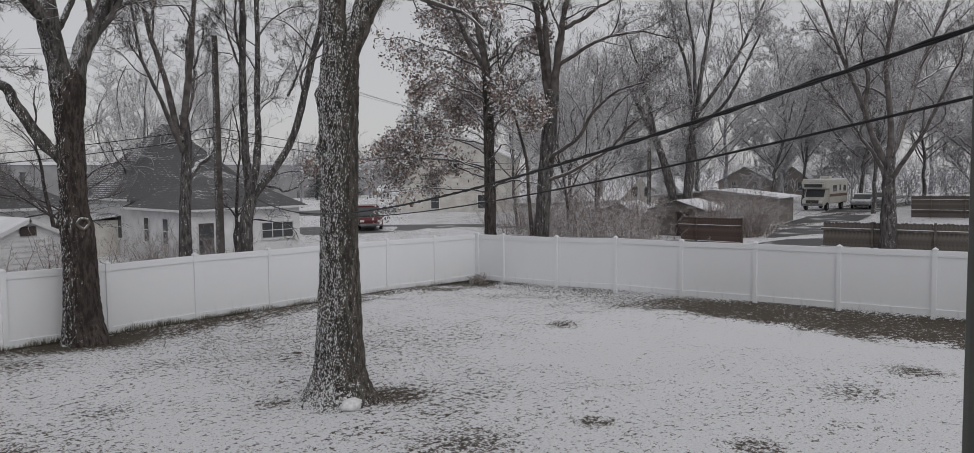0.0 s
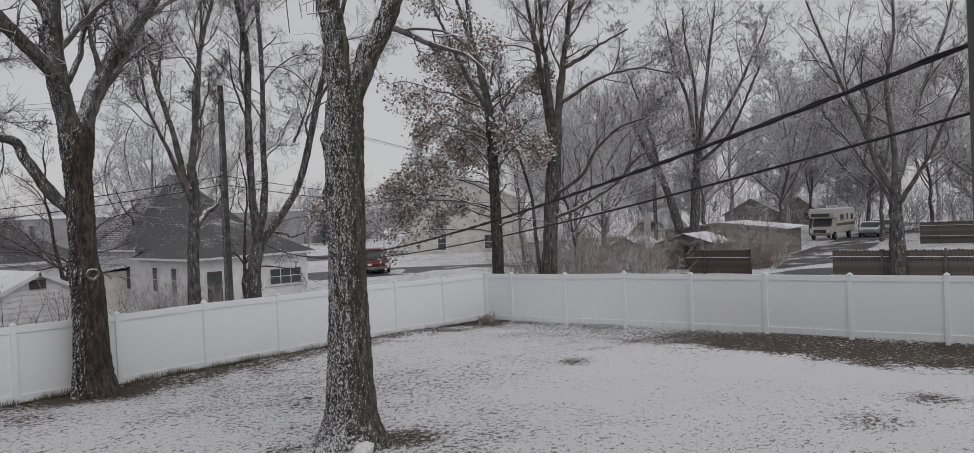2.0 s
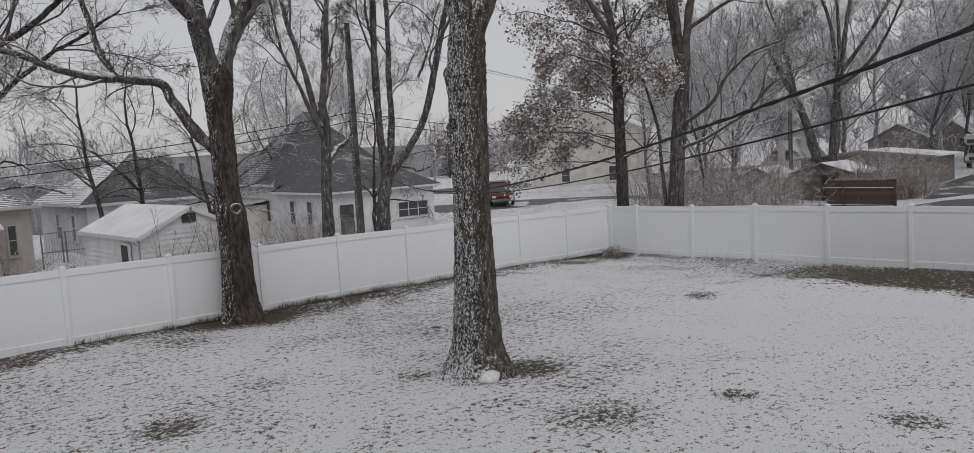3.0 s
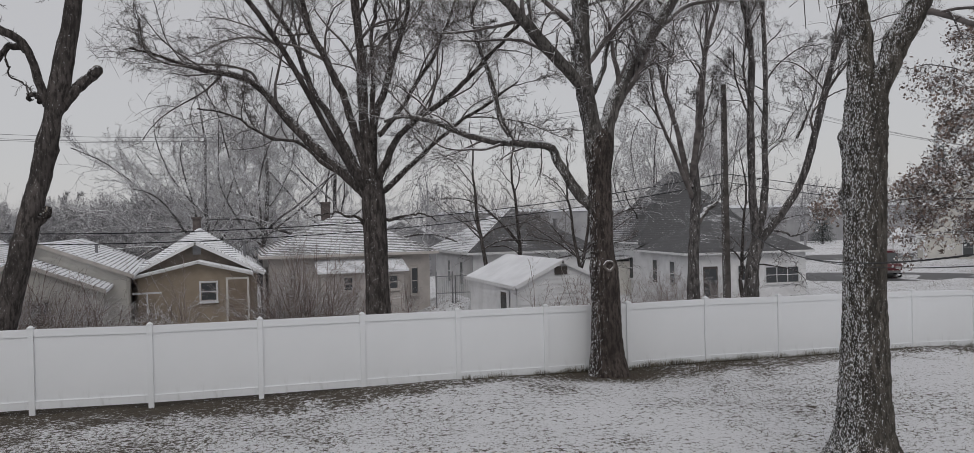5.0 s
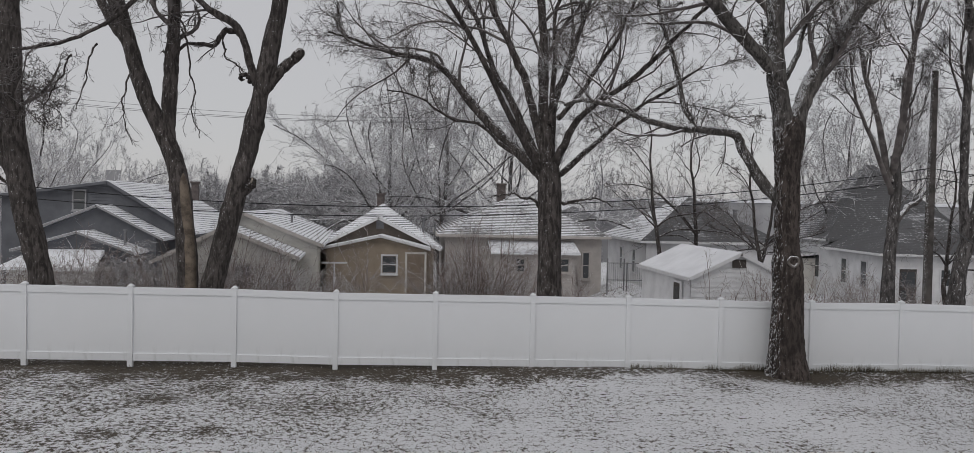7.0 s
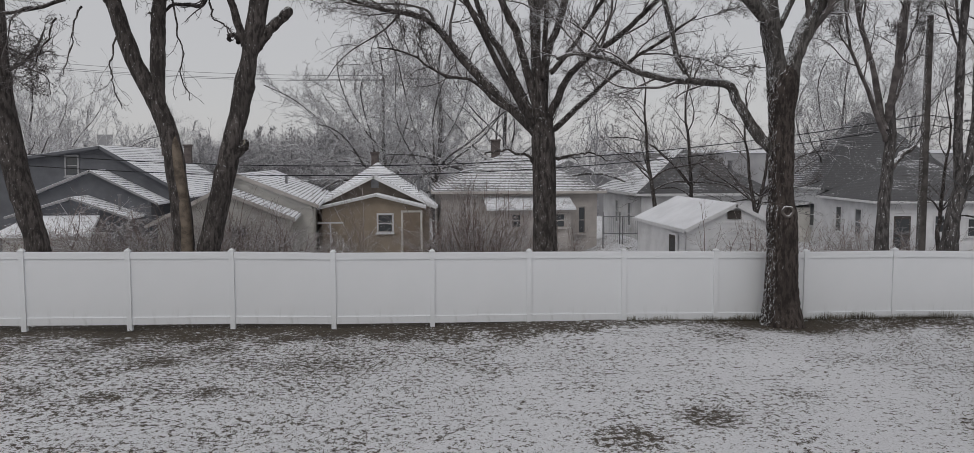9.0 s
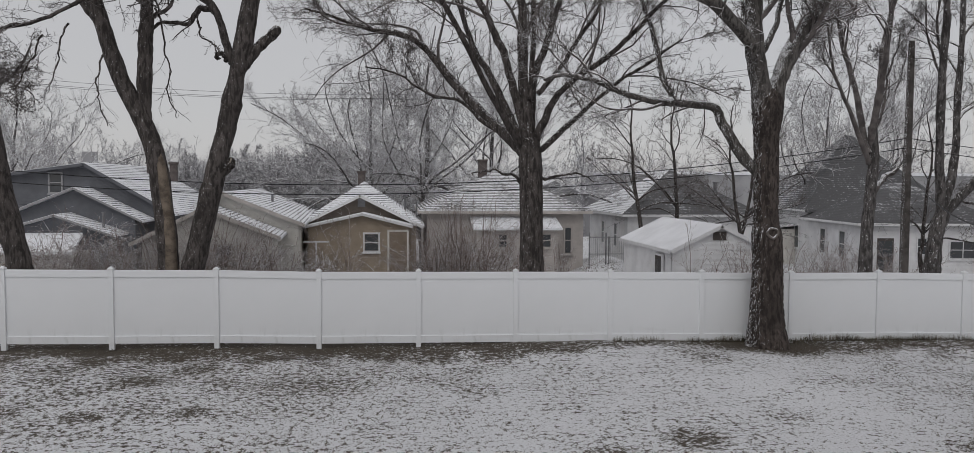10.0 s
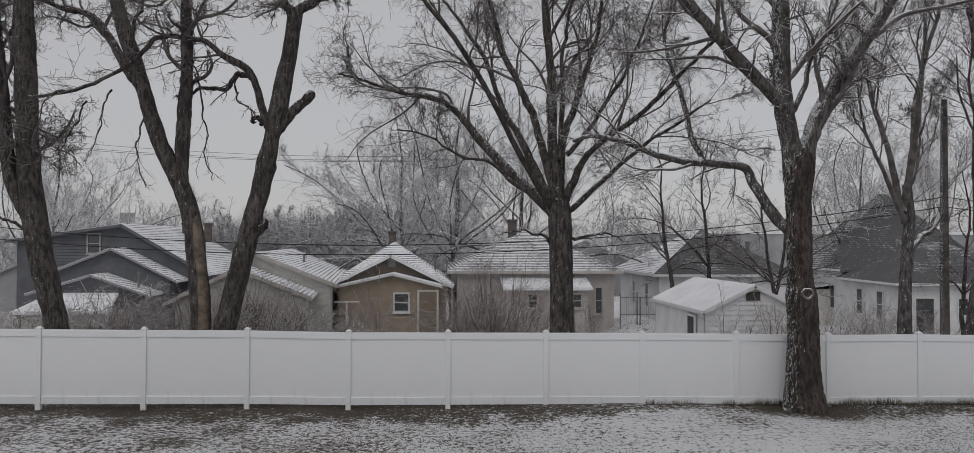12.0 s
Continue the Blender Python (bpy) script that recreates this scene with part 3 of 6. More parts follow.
    b2, r2 = sprout(rng, b1, r1, c2, 0.62, 7, 0.7, droop * 0.5, 0.12, 0.17 * curl, 0.55, 0.0075, 2.2 * reach, 0.4)
    b2b, r2b = sprout(rng, mains, radii, c2, 0.24, 7, 0.8, droop * 0.6, 0.3, 0.18 * curl, 0.2, 0.0075, 1.6 * reach, 0.4)
    b2, r2 = np.concatenate([b2, b2b]), np.concatenate([r2, r2b])
    b3, r3 = sprout(rng, b2, r2, c3, 0.70, 4, 0.95, 0.03 + droop * 0.15, 0.1, 0.27 * curl, 0.6, twig_r * 1.1, 1.35 * reach, 0.6)
    chunks += [tubes(b1, r1, 5), tubes(b2, r2, 3), tubes(b3, r3, 3)]
    if c4:
        b4, r4 = sprout(rng, b3, r3, c4, 0.75, 2, 1.0, 0.0, 0.12, 0.3, 0.8, twig_r * 0.9, 0.7 * reach, 0.8)
        chunks.append(tubes(b4, r4, 3))
    mesh_of("crown", chunks, twig, tree, "fine bare branches and twigs")
    if leaves:
        tips = np.concatenate([b3[:, -1], b3[:, -2]])
        tips = tips[rng.rand(len(tips)) < np.interp(tips[:, 2], leaves[2], leaves[1])]
        hung = np.concatenate([tips + rng.normal(size=tips.shape) * 0.16 for _ in range(leaves[3])])
        q = rng.normal(size=(len(hung), 3)) + np.array([0, 0, -0.5])
        q /= np.linalg.norm(q, axis=-1, keepdims=True)
        p = np.cross(q, rng.normal(size=q.shape))
        p /= np.linalg.norm(p, axis=-1, keepdims=True)
        s = rng.uniform(0.055, 0.11, (len(hung), 1))
        v = np.stack([hung - q * s, hung + p * s * 0.55, hung + q * s + np.cross(p, q) * s * 0.3, hung - p * s * 0.55], 1).reshape(-1, 3)
        mesh_of("foliage", [(v, np.arange(len(v)).reshape(-1, 4))], leaves[0], tree, "withered brown leaves dusted with snow", False)
    return tree


LIMBS_A = [
    ((0.2, 0.11), [(-0.2, 6.0), (-0.36, 6.6), (-0.67, 7.34), (-1.82, 8.33), (-2.79, 9.16), (-3.65, 9.94), (-4.74, 10.77)]),
    ((0.26, 0.17), [(-0.17, 5.5), (-0.3, 6.24), (-0.48, 7.32), (-0.54, 8.71), (-0.56, 10.11), (-0.46, 11.51)]),
    ((0.25, 0.16), [(-0.02, 5.4), (0.06, 6.1), (0.24, 6.75), (0.61, 7.55), (1.21, 8.53), (2.2, 9.99), (2.89, 11.3)]),
    ((0.15, 0.05), [(-0.15, 4.1), (-0.55, 4.55), (-0.83, 5.0), (-1.12, 5.64), (-1.35, 6.06), (-2.03, 6.16), (-2.61, 6.2), (-3.56, 6.37), (-4.32, 6.72), (-5.07, 6.96), (-5.66, 6.86)]),
    ((0.075, 0.03), [(-2.56, 6.21), (-2.84, 6.94), (-3.07, 8.15), (-3.12, 9.29), (-2.93, 10.2), (-2.87, 11.29)]),
    ((0.075, 0.03), [(-0.32, 7.17), (-0.11, 7.79), (0.21, 8.7), (0.62, 9.86), (0.87, 11.08)]),
]
TRUNK_A = [(0.02, -0.25, 0.62), (0.02, 0.1, 0.50), (0.0, 0.7, 0.40), (0.0, 1.8, 0.365), (-0.05, 2.7, 0.37), (-0.08, 3.2, 0.30), (-0.10, 4.4, 0.285), (-0.12, 5.2, 0.31), (-0.10, 5.8, 0.37), (-0.08, 6.15, 0.34), (-0.08, 6.4, 0.2)]
big_tree("tree", (6.33, 24.35), LIMBS_A, "bare tree with dark furrowed bark and a ringed knot", BARK_A, BARK_LIMB, TWIG_SNOW, 11, trunk=TRUNK_A, counts=(6, 5, 5, 3), bark_mesh=(260, 110), boughs=2, reach=0.8, twig_r=0.0043)
TRUNK_B = [(0.0, -0.25, 0.95), (0.0, 0.05, 0.64), (0.0, 0.5, 0.45), (0.02, 1.5, 0.35), (0.04, 2.8, 0.315), (0.06, 3.7, 0.305), (0.07, 4.5, 0.315), (0.09, 5.0, 0.315), (0.10, 5.4, 0.325), (0.12, 5.8, 0.32), (0.14, 6.15, 0.27)]
LIMBS_B = [
    ((0.22, 0.15), [(0.08, 5.7), (0.06, 6.9), (-0.02, 7.6), (-0.08, 9.0), (-0.2, 11.0)]),
    ((0.20, 0.13), [(0.14, 5.7), (0.55, 6.8), (0.97, 7.6), (1.5, 8.7), (2.2, 10.5)]),
]
big_tree("tree", (6.715, 15.64), LIMBS_B, "bare tree with thick bark flecked by wind-blown snow", BARK_B, BARK_B, TWIG_SNOW, 12, trunk=TRUNK_B, counts=(5, 4, 4, 3), turn=-45, bark_mesh=(330, 140), burls=((1.57, 4.55, 0.13, 0.07), (1.5, 5.5, 0.12, 0.085), (1.9, 5.25, 0.10, 0.04)))
LIMBS_M = [
    ((0.16, 0.03), [(-0.19, 4.85), (-1.13, 5.89), (-2.11, 7.1), (-3.17, 8.38), (-4.55, 8.78), (-5.6, 9.19), (-6.67, 9.6)]),
    ((0.085, 0.02), [(-0.24, 5.02), (-1.3, 5.77), (-2.11, 6.47), (-3.05, 6.67), (-4.01, 7.25), (-4.96, 7.5)]),
    ((0.13, 0.04), [(-0.16, 5.29), (-0.71, 7.35), (-1.15, 8.52), (-1.7, 9.81), (-2.11, 11.23), (-2.55, 12.45)]),
    ((0.12, 0.03), [(-0.19, 5.02), (-0.95, 6.86), (-1.47, 7.97), (-2.12, 10.01), (-2.9, 11.21), (-3.6, 12.24)]),
    ((0.1, 0.025), [(-0.19, 4.93), (-1.31, 6.5), (-2.36, 8.24), (-3.59, 9.79), (-4.63, 10.72), (-5.5, 11.49)]),
    ((0.19, 0.08), [(-0.03, 5.11), (-0.16, 6.6), (-0.18, 8.75), (-0.29, 10.92), (-0.26, 12.52)]),
    ((0.13, 0.04), [(0.02, 5.29), (0.14, 6.92), (0.71, 8.45), (1.14, 9.54), (1.58, 10.97), (1.89, 12.4)]),
    ((0.09, 0.03), [(-0.07, 6.34), (0.05, 7.68), (0.21, 9.62), (0.58, 10.94), (0.81, 12.37)]),
    ((0.13, 0.03), [(0.07, 5.11), (0.37, 5.82), (0.82, 6.61), (2.23, 7.71), (3.35, 8.81), (4.24, 9.71)]),
    ((0.1, 0.025), [(0.14, 4.85), (0.48, 5.03), (1.46, 5.97), (2.68, 6.95), (3.69, 7.63), (4.46, 8.17)]),
    ((0.08, 0.02), [(0.14, 6.52), (0.91, 7.58), (1.71, 8.84), (2.43, 10.1), (2.79, 11.36)]),
    ((0.05, 0.015), [(0.15, 4.15), (0.82, 4.03), (1.44, 4.24), (2.07, 3.98)]),
    ((0.05, 0.015), [(-0.19, 3.97), (-0.77, 4.14), (-1.56, 4.02)]),
]
TRUNK_M = [(0.05, -0.3, 0.5), (0.05, 0.3, 0.40), (0.02, 1.6, 0.33), (0.0, 3.2, 0.31), (-0.03, 4.4, 0.33), (-0.04, 5.0, 0.30), (-0.04, 5.3, 0.2)]
big_tree("tree", (0.8, 27.5), LIMBS_M, "broad bare shade tree with many spreading limbs behind the fence", BARK_L, BARK_L, TWIG, 13, trunk=TRUNK_M, counts=(7, 5, 5, 3), lean=0.6, boughs=3, droop=0.10, twig_r=0.0043)
LIMBS_L2 = [
    ((0.3, 0.17), [(-0.28, -0.5), (-0.33, 1.32), (-0.34, 2.45), (-0.56, 4.51), (-0.95, 5.8), (-1.47, 6.87), (-1.86, 8.16), (-2.34, 9.66), (-2.68, 10.82), (-2.89, 12.22)]),
    ((0.21, 0.15), [(-0.88, 5.74), (-0.87, 7.31), (-0.81, 8.7), (-0.87, 10.87), (-0.88, 12.46)]),
    ((0.33, 0.2), [(0.05, -0.5), (0.24, 1.32), (0.57, 2.62), (1.01, 4.52), (1.37, 6.04), (1.63, 7.35), (1.98, 9.3), (2.18, 10.73)]),
    ((0.15, 0.08), [(2.14, 10.59), (1.88, 10.94), (1.61, 12.54)]),
    ((0.17, 0.1), [(2.16, 10.55), (2.72, 10.96), (3.45, 12.05)]),
    ((0.155, 0.14), [(1.65, 7.12), (1.91, 7.48), (2.25, 7.89), (2.6, 8.29)]),
    ((0.12, 0.04), [(1.51, 7.29), (1.35, 7.66), (1.24, 8.31), (0.93, 8.79), (0.39, 9.06), (-0.03, 9.42), (-0.67, 9.52), (-1.3, 9.5), (-1.72, 9.07), (-2.23, 8.62), (-3.27, 8.01), (-4.39, 7.73)]),
    ((0.1, 0.03), [(1.03, 8.7), (0.68, 8.87), (0.39, 8.78), (0.13, 8.61), (-0.56, 8.76), (-1.03, 8.57), (-1.39, 8.53)]),
    ((0.15, 0.06), [(-1.86, 8.21), (-2.45, 8.67), (-3.29, 9.85), (-3.9, 10.48), (-4.75, 10.77), (-5.7, 11.1)]),
    ((0.07, 0.03), [(-2.29, 9.52), (-2.24, 10.03), (-1.84, 10.53), (-1.75, 11.55)]),
    ((0.035, 0.012), [(0.6, 8.75), (0.65, 8.25), (0.86, 7.9), (1.02, 7.73)]),
    ((0.03, 0.01), [(-0.56, 8.76), (-0.39, 7.88), (-0.21, 7.09), (-0.24, 6.48), (-0.06, 5.92)]),
    ((0.03, 0.01), [(-1.79, 7.86), (-1.9, 7.07), (-2.03, 6.63), (-1.94, 6.11), (-1.68, 5.47)]),
    ((0.03, 0.01), [(-2.81, 8.28), (-2.94, 7.67), (-3.14, 7.05), (-3.35, 6.53)]),
    ((0.03, 0.01), [(-3.48, 7.96), (-3.61, 7.28), (-3.72, 6.61), (-3.54, 6.01)]),
    ((0.07, 0.05), [(1.32, 7.38), (1.04, 7.52), (0.96, 7.37)]),
    ((0.16, 0.135), [(1.0, 4.25), (1.3, 4.42), (1.42, 4.5)]),
]
split_tree = big_tree("tree", (-9.0, 28.2), LIMBS_L2, "two-stemmed bare tree with a sawn-off limb behind the fence", BARK_L, BARK_L, TWIG, 14, counts=(6, 5, 5, 3), droop=-0.10, boughs=3, curl=1.5, reach=0.75, twig_r=0.0055, bare_stems=True)
split_line = curve([(-0.22, -0.10, 0.6), (-0.22, -0.12, 1.6), (-0.24, -0.13, 2.6), (-0.40, -0.13, 4.2), (-0.52, -0.10, 5.0)], 24)
mesh_of("split_wood", [tubes(split_line[None], np.interp(np.linspace(0, 1, 24), (0, 0.2, 0.8, 1), (0.19, 0.185, 0.14, 0.02))[None], 14)], RAW_WOOD, split_tree, "bare tan wood where the bark has split away")
LIMBS_L1 = [
    ((0.36, 0.24), [(0.35, -0.5), (0.19, 1.36), (0.06, 2.3), (-0.29, 3.84), (-0.61, 6.23), (-0.74, 8.98), (-0.83, 10.7), (-0.89, 12.26)]),
    ((0.22, 0.12), [(-0.47, 4.44), (-0.97, 5.42), (-1.2, 6.26), (-1.37, 8.06), (-1.53, 9.65), (-1.72, 11.37)]),
    ((0.08, 0.03), [(-0.62, 7.43), (-0.92, 7.6), (-1.42, 7.94), (-2.08, 8.1)]),
    ((0.05, 0.02), [(-0.38, 4.35), (-0.88, 4.6), (-1.37, 4.77), (-2.36, 5.02)]),
]
big_tree("tree", (-13.3, 28.0), LIMBS_L1, "dark forked bare tree behind the fence", BARK_L, BARK_L, TWIG, 15, counts=(8, 6, 5, 3), droop=-0.08, boughs=5, curl=1.5, reach=0.8, twig_r=0.0055, bare_stems=True)
LIMBS_W1 = [
    ((0.27, 0.16), [(0.0, -0.5), (0.01, 0.52), (0.03, 2.65), (0.12, 4.78), (0.05, 6.2)]),
    ((0.13, 0.03), [(0.04, 5.2), (-0.38, 7.38), (-0.89, 9.73), (-1.25, 12.54), (-1.75, 14.85)]),
    ((0.13, 0.03), [(0.1, 5.5), (0.01, 7.86), (-0.19, 10.22), (-0.01, 12.59), (0.31, 14.98)]),
    ((0.12, 0.03), [(0.12, 5.7), (0.53, 8.11), (1.07, 10.5), (1.4, 12.66), (1.62, 14.59)]),
    ((0.1, 0.02), [(0.05, 4.8), (-0.78, 6.2), (-1.79, 7.59), (-2.54, 9.21), (-3.03, 11.06)]),
    ((0.12, 0.05), [(0.1, 3.4), (0.9, 4.18), (1.69, 4.42), (2.23, 5.02)]),
    ((0.09, 0.02), [(0.1, 5.3), (0.79, 7.16), (1.06, 8.59), (1.6, 10.04)]),
]
big_tree("tree", (14.2, 33.0), LIMBS_W1, "upright bare tree with snow-lined branches by the white house", BARK_FAR, TWIG_SNOW, TWIG_SNOW, 16, counts=(7, 5, 4, 3), boughs=4, twig_r=0.0065, bare_stems=True)
LIMBS_W2 = [
    ((0.33, 0.24), [(-0.08, -0.5), (-0.04, 0.45), (0.05, 1.89), (0.4, 3.21)]),
    ((0.18, 0.07), [(0.3, 2.8), (-0.2, 5.02), (-0.59, 7.9), (-0.84, 10.29), (-1.61, 12.88), (-2.13, 15.0)]),
    ((0.17, 0.08), [(0.38, 3.0), (1.01, 5.26), (1.44, 7.93), (1.81, 10.62), (2.03, 13.79)]),
    ((0.18, 0.08), [(0.42, 3.0), (1.83, 5.02), (2.34, 7.22), (2.83, 9.92), (3.4, 12.39), (3.84, 14.88)]),
    ((0.06, 0.02), [(2.34, 7.22), (2.96, 8.21), (3.81, 9.7), (4.52, 10.96)]),
    ((0.05, 0.02), [(1.0, 3.45), (2.09, 3.19), (2.93, 3.8)]),
]
big_tree("tree", (16.9, 33.0), LIMBS_W2, "bare tree dividing into three tall stems by the white house", BARK_FAR, BARK_FAR, TWIG_SNOW, 17, counts=(7, 5, 4, 3), boughs=4, twig_r=0.0065, bare_stems=True)
LIMBS_OAK = [
    ((0.30, 0.20), [(-0.12, -0.6), (-0.11, 1.1), (-0.10, 4.61), (-0.11, 7.03), (-0.23, 8.9)]),
    ((0.13, 0.05), [(-0.17, 8.08), (-0.94, 10.41), (-1.41, 11.89), (-1.98, 14.26)]),
    ((0.13, 0.05), [(-0.2, 8.64), (-0.19, 11.73), (-0.09, 13.93)]),
    ((0.12, 0.05), [(-0.13, 7.79), (0.36, 9.99), (0.8, 11.59), (1.45, 13.66)]),
]
oak_rng = random.Random(3)
for k in range(26):
    z, side = 3.0 + k * 0.27, (-1, 0.5, -0.85, -0.6)[k % 4]
    l = (6.6 - 0.12 * k) * oak_rng.uniform(0.7, 1.08)
    tilt = oak_rng.uniform(-0.06, 0.14) + 0.021 * k
    sag = oak_rng.uniform(0.0, 0.16) * l * (1 if k < 12 else 0)
    LIMBS_OAK.append(((0.055, 0.014), [(-0.1, z), (-0.1 + side * l * 0.3, z + l * tilt * 0.45), (-0.1 + side * l * 0.65, z + l * tilt * 0.85), (-0.1 + side * l, z + l * tilt - sag)]))
big_tree("oak_tree", (26.8, 28.0), LIMBS_OAK, "oak still hung with withered brown leaves dusted with snow", BARK_L, TWIG_SNOW, TWIG_SNOW, 18, toward="y", counts=(6, 4, 4, 0), lean=0.8, droop=-0.05, boughs=1, reach=0.6, leaves=(OAK_LEAF, (0.0, 1.0, 1.0, 0.55, 0.25), (1.0, 2.0, 7.0, 9.0, 13.0), 3))
LIMBS_N = [
    ((0.35, 0.28), [(-0.46, -0.6), (-0.38, 1.12), (-0.2, 3.71), (0.05, 5.92), (0.19, 7.43)]),
    ((0.17, 0.07), [(0.12, 6.92), (-0.1, 8.67), (-0.42, 10.63), (-0.64, 11.47), (-0.96, 13.67)]),
    ((0.14, 0.05), [(0.22, 7.32), (0.24, 10.01), (0.21, 11.35), (0.42, 13.43)]),
    ((0.19, 0.08), [(0.29, 6.92), (0.59, 8.61), (0.92, 10.2), (1.14, 11.22), (1.62, 13.22)]),
    ((0.12, 0.03), [(0.2, 4.28), (0.4, 4.68), (1.69, 5.32), (2.61, 6.46), (3.82, 7.18), (4.95, 7.35)]),
    ((0.1, 0.025), [(0.62, 8.5), (2.01, 9.26), (3.21, 9.6), (4.66, 9.51), (5.64, 9.1)]),
    ((0.1, 0.04), [(0.95, 10.06), (2.01, 10.59), (2.61, 10.97), (3.7, 11.37)]),
    ((0.06, 0.02), [(0.0, 8.91), (-1.27, 9.28), (-2.14, 9.84)]),
    ((0.1, 0.03), [(-0.8, -0.6), (-0.82, 1.83), (-1.04, 4.3), (-1.65, 6.28), (-2.52, 8.19), (-2.75, 10.07)]),
    ((0.08, 0.02), [(0.13, 3.51), (1.84, 4.26), (2.76, 4.89), (3.5, 5.77), (4.84, 6.47)]),
]
big_tree("tree", (27.2, 25.2), LIMBS_N, "bare tree with forked snow-lined stems behind the corner of the fence", BARK_FAR, LIMB_SNOW, TWIG_SNOW, 19, toward="y", counts=(7, 5, 4, 3), lean=0.5, boughs=3, twig_r=0.007, bare_stems=True)
LIMBS_R2 = [
    ((0.36, 0.24), [(0.0, -0.5), (0.05, 1.4), (0.0, 3.12), (-0.03, 4.3)]),
    ((0.16, 0.04), [(-0.02, 4.0), (-0.66, 5.38), (-1.2, 7.13), (-2.13, 9.61), (-2.97, 12.4)]),
    ((0.15, 0.04), [(-0.02, 4.0), (-0.02, 6.01), (-0.24, 8.37), (0.06, 10.91), (-0.11, 13.23)]),
    ((0.15, 0.04), [(0.0, 4.0), (0.41, 6.25), (0.82, 8.53), (1.46, 10.72), (1.85, 12.88)]),
    ((0.11, 0.03), [(0.0, 3.3), (0.92, 4.42), (1.59, 5.17), (2.44, 6.88), (3.06, 8.07)]),
    ((0.1, 0.03), [(-0.05, 3.2), (-0.89, 4.72), (-1.81, 6.09), (-2.88, 7.51)]),
]
big_tree("tree", (35.0, 13.0), LIMBS_R2, "spreading bare tree with snow-lined limbs behind the board fence", BARK_FAR, TWIG_SNOW, TWIG_SNOW, 20, toward="y", counts=(7, 5, 4, 3), lean=0.6, boughs=4, twig_r=0.0062, bare_stems=True)
LIMBS_FAN = [
    ((0.4, 0.22), [(1.9, -0.6), (1.9, 1.78), (2.06, 3.61), (2.22, 5.95), (2.47, 7.73)]),
    ((0.38, 0.12), [(1.25, -0.6), (0.91, 1.77), (-0.16, 5.31), (-1.44, 7.73), (-3.09, 11.01)]),
    ((0.16, 0.04), [(2.26, 6.28), (1.57, 10.2), (0.21, 13.61), (-0.72, 17.03)]),
    ((0.16, 0.04), [(2.43, 7.49), (2.87, 11.3), (3.26, 14.83), (3.45, 17.17)]),
    ((0.15, 0.04), [(2.38, 7.29), (4.35, 10.37), (5.54, 13.36), (6.3, 15.56)]),
    ((0.13, 0.03), [(2.3, 6.48), (4.58, 7.98), (6.37, 10.58), (7.13, 12.03)]),
    ((0.12, 0.03), [(-0.12, 5.31), (-1.16, 10.0), (-2.12, 13.04)]),
    ((0.12, 0.03), [(2.43, 7.49), (2.22, 11.36), (1.76, 14.64), (1.53, 17.08)]),
]
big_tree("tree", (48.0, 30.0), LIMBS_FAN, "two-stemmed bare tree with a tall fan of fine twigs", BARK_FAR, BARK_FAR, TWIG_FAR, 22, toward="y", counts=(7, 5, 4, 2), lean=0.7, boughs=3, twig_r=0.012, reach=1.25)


# ---- houses ----
def lap_siding(bm, width_at, z0, z1, place, step=0.14):
    """Lapped boards over a wall face; width_at gives the two ends of the wall at a height."""
    z = z0
    while z < z1 - 0.02:
        t = min(z + step, z1)
        a, b = width_at((z + t) / 2)
        if b - a > 0.08:
            v = [bm.verts.new(place(*p)) for p in ((a, 0.042, z), (b, 0.042, z), (b, 0.008, t), (a, 0.008, t), (a, 0.0, z), (b, 0.0, z))]
            bm.faces.new(v[:4])
            bm.faces.new((v[4], v[5], v[1], v[0]))
        z = t


def roof_slab(name, parent, faces, material, thick=0.10, label=""):
    """Roof planes given by their corners, the eave first, with metres up the slope as their own coordinates."""
    bm = bmesh.new()
    uv = bm.loops.layers.uv.new("UVMap")
    for pts in faces:
        p = [Vector(q) for q in pts]
        e = (p[1] - p[0]).normalized()
        nrm = (p[1] - p[0]).cross(p[-1] - p[0]).normalized()
        if nrm.z < 0:
            nrm = -nrm
        s = nrm.cross(e)
        if s.z < 0:
            s = -s
        top = [bm.verts.new(q) for q in p]
        low = [bm.verts.new(q - Vector((0, 0, thick))) for q in p]
        f = bm.faces.new(top)
        for loop in f.loops:
            d = loop.vert.co - p[0]
            loop[uv].uv = (d.dot(e), d.dot(s))
        bm.faces.new(low[::-1])
        for i in range(len(p)):
            j = (i + 1) % len(p)
            bm.faces.new((top[i], low[i], low[j], top[j]))
    bmesh.ops.recalc_face_normals(bm, faces=bm.faces)
    return part(name, bm, material, parent, label)


def fascia(parent, a, b, material, h=0.13, t=0.05):
    """A board along a roof edge from a to b."""
    a, b = Vector(a), Vector(b)
    d = (b - a)
    bm = box(bmesh.new(), 0, d.length, -t / 2, t / 2, -h, 0.0)
    ob = part("fascia", bm, material, parent)
    ob.matrix_local = Matrix.Translation(a) @ d.to_track_quat("X", "Z").to_matrix().to_4x4()
    return ob


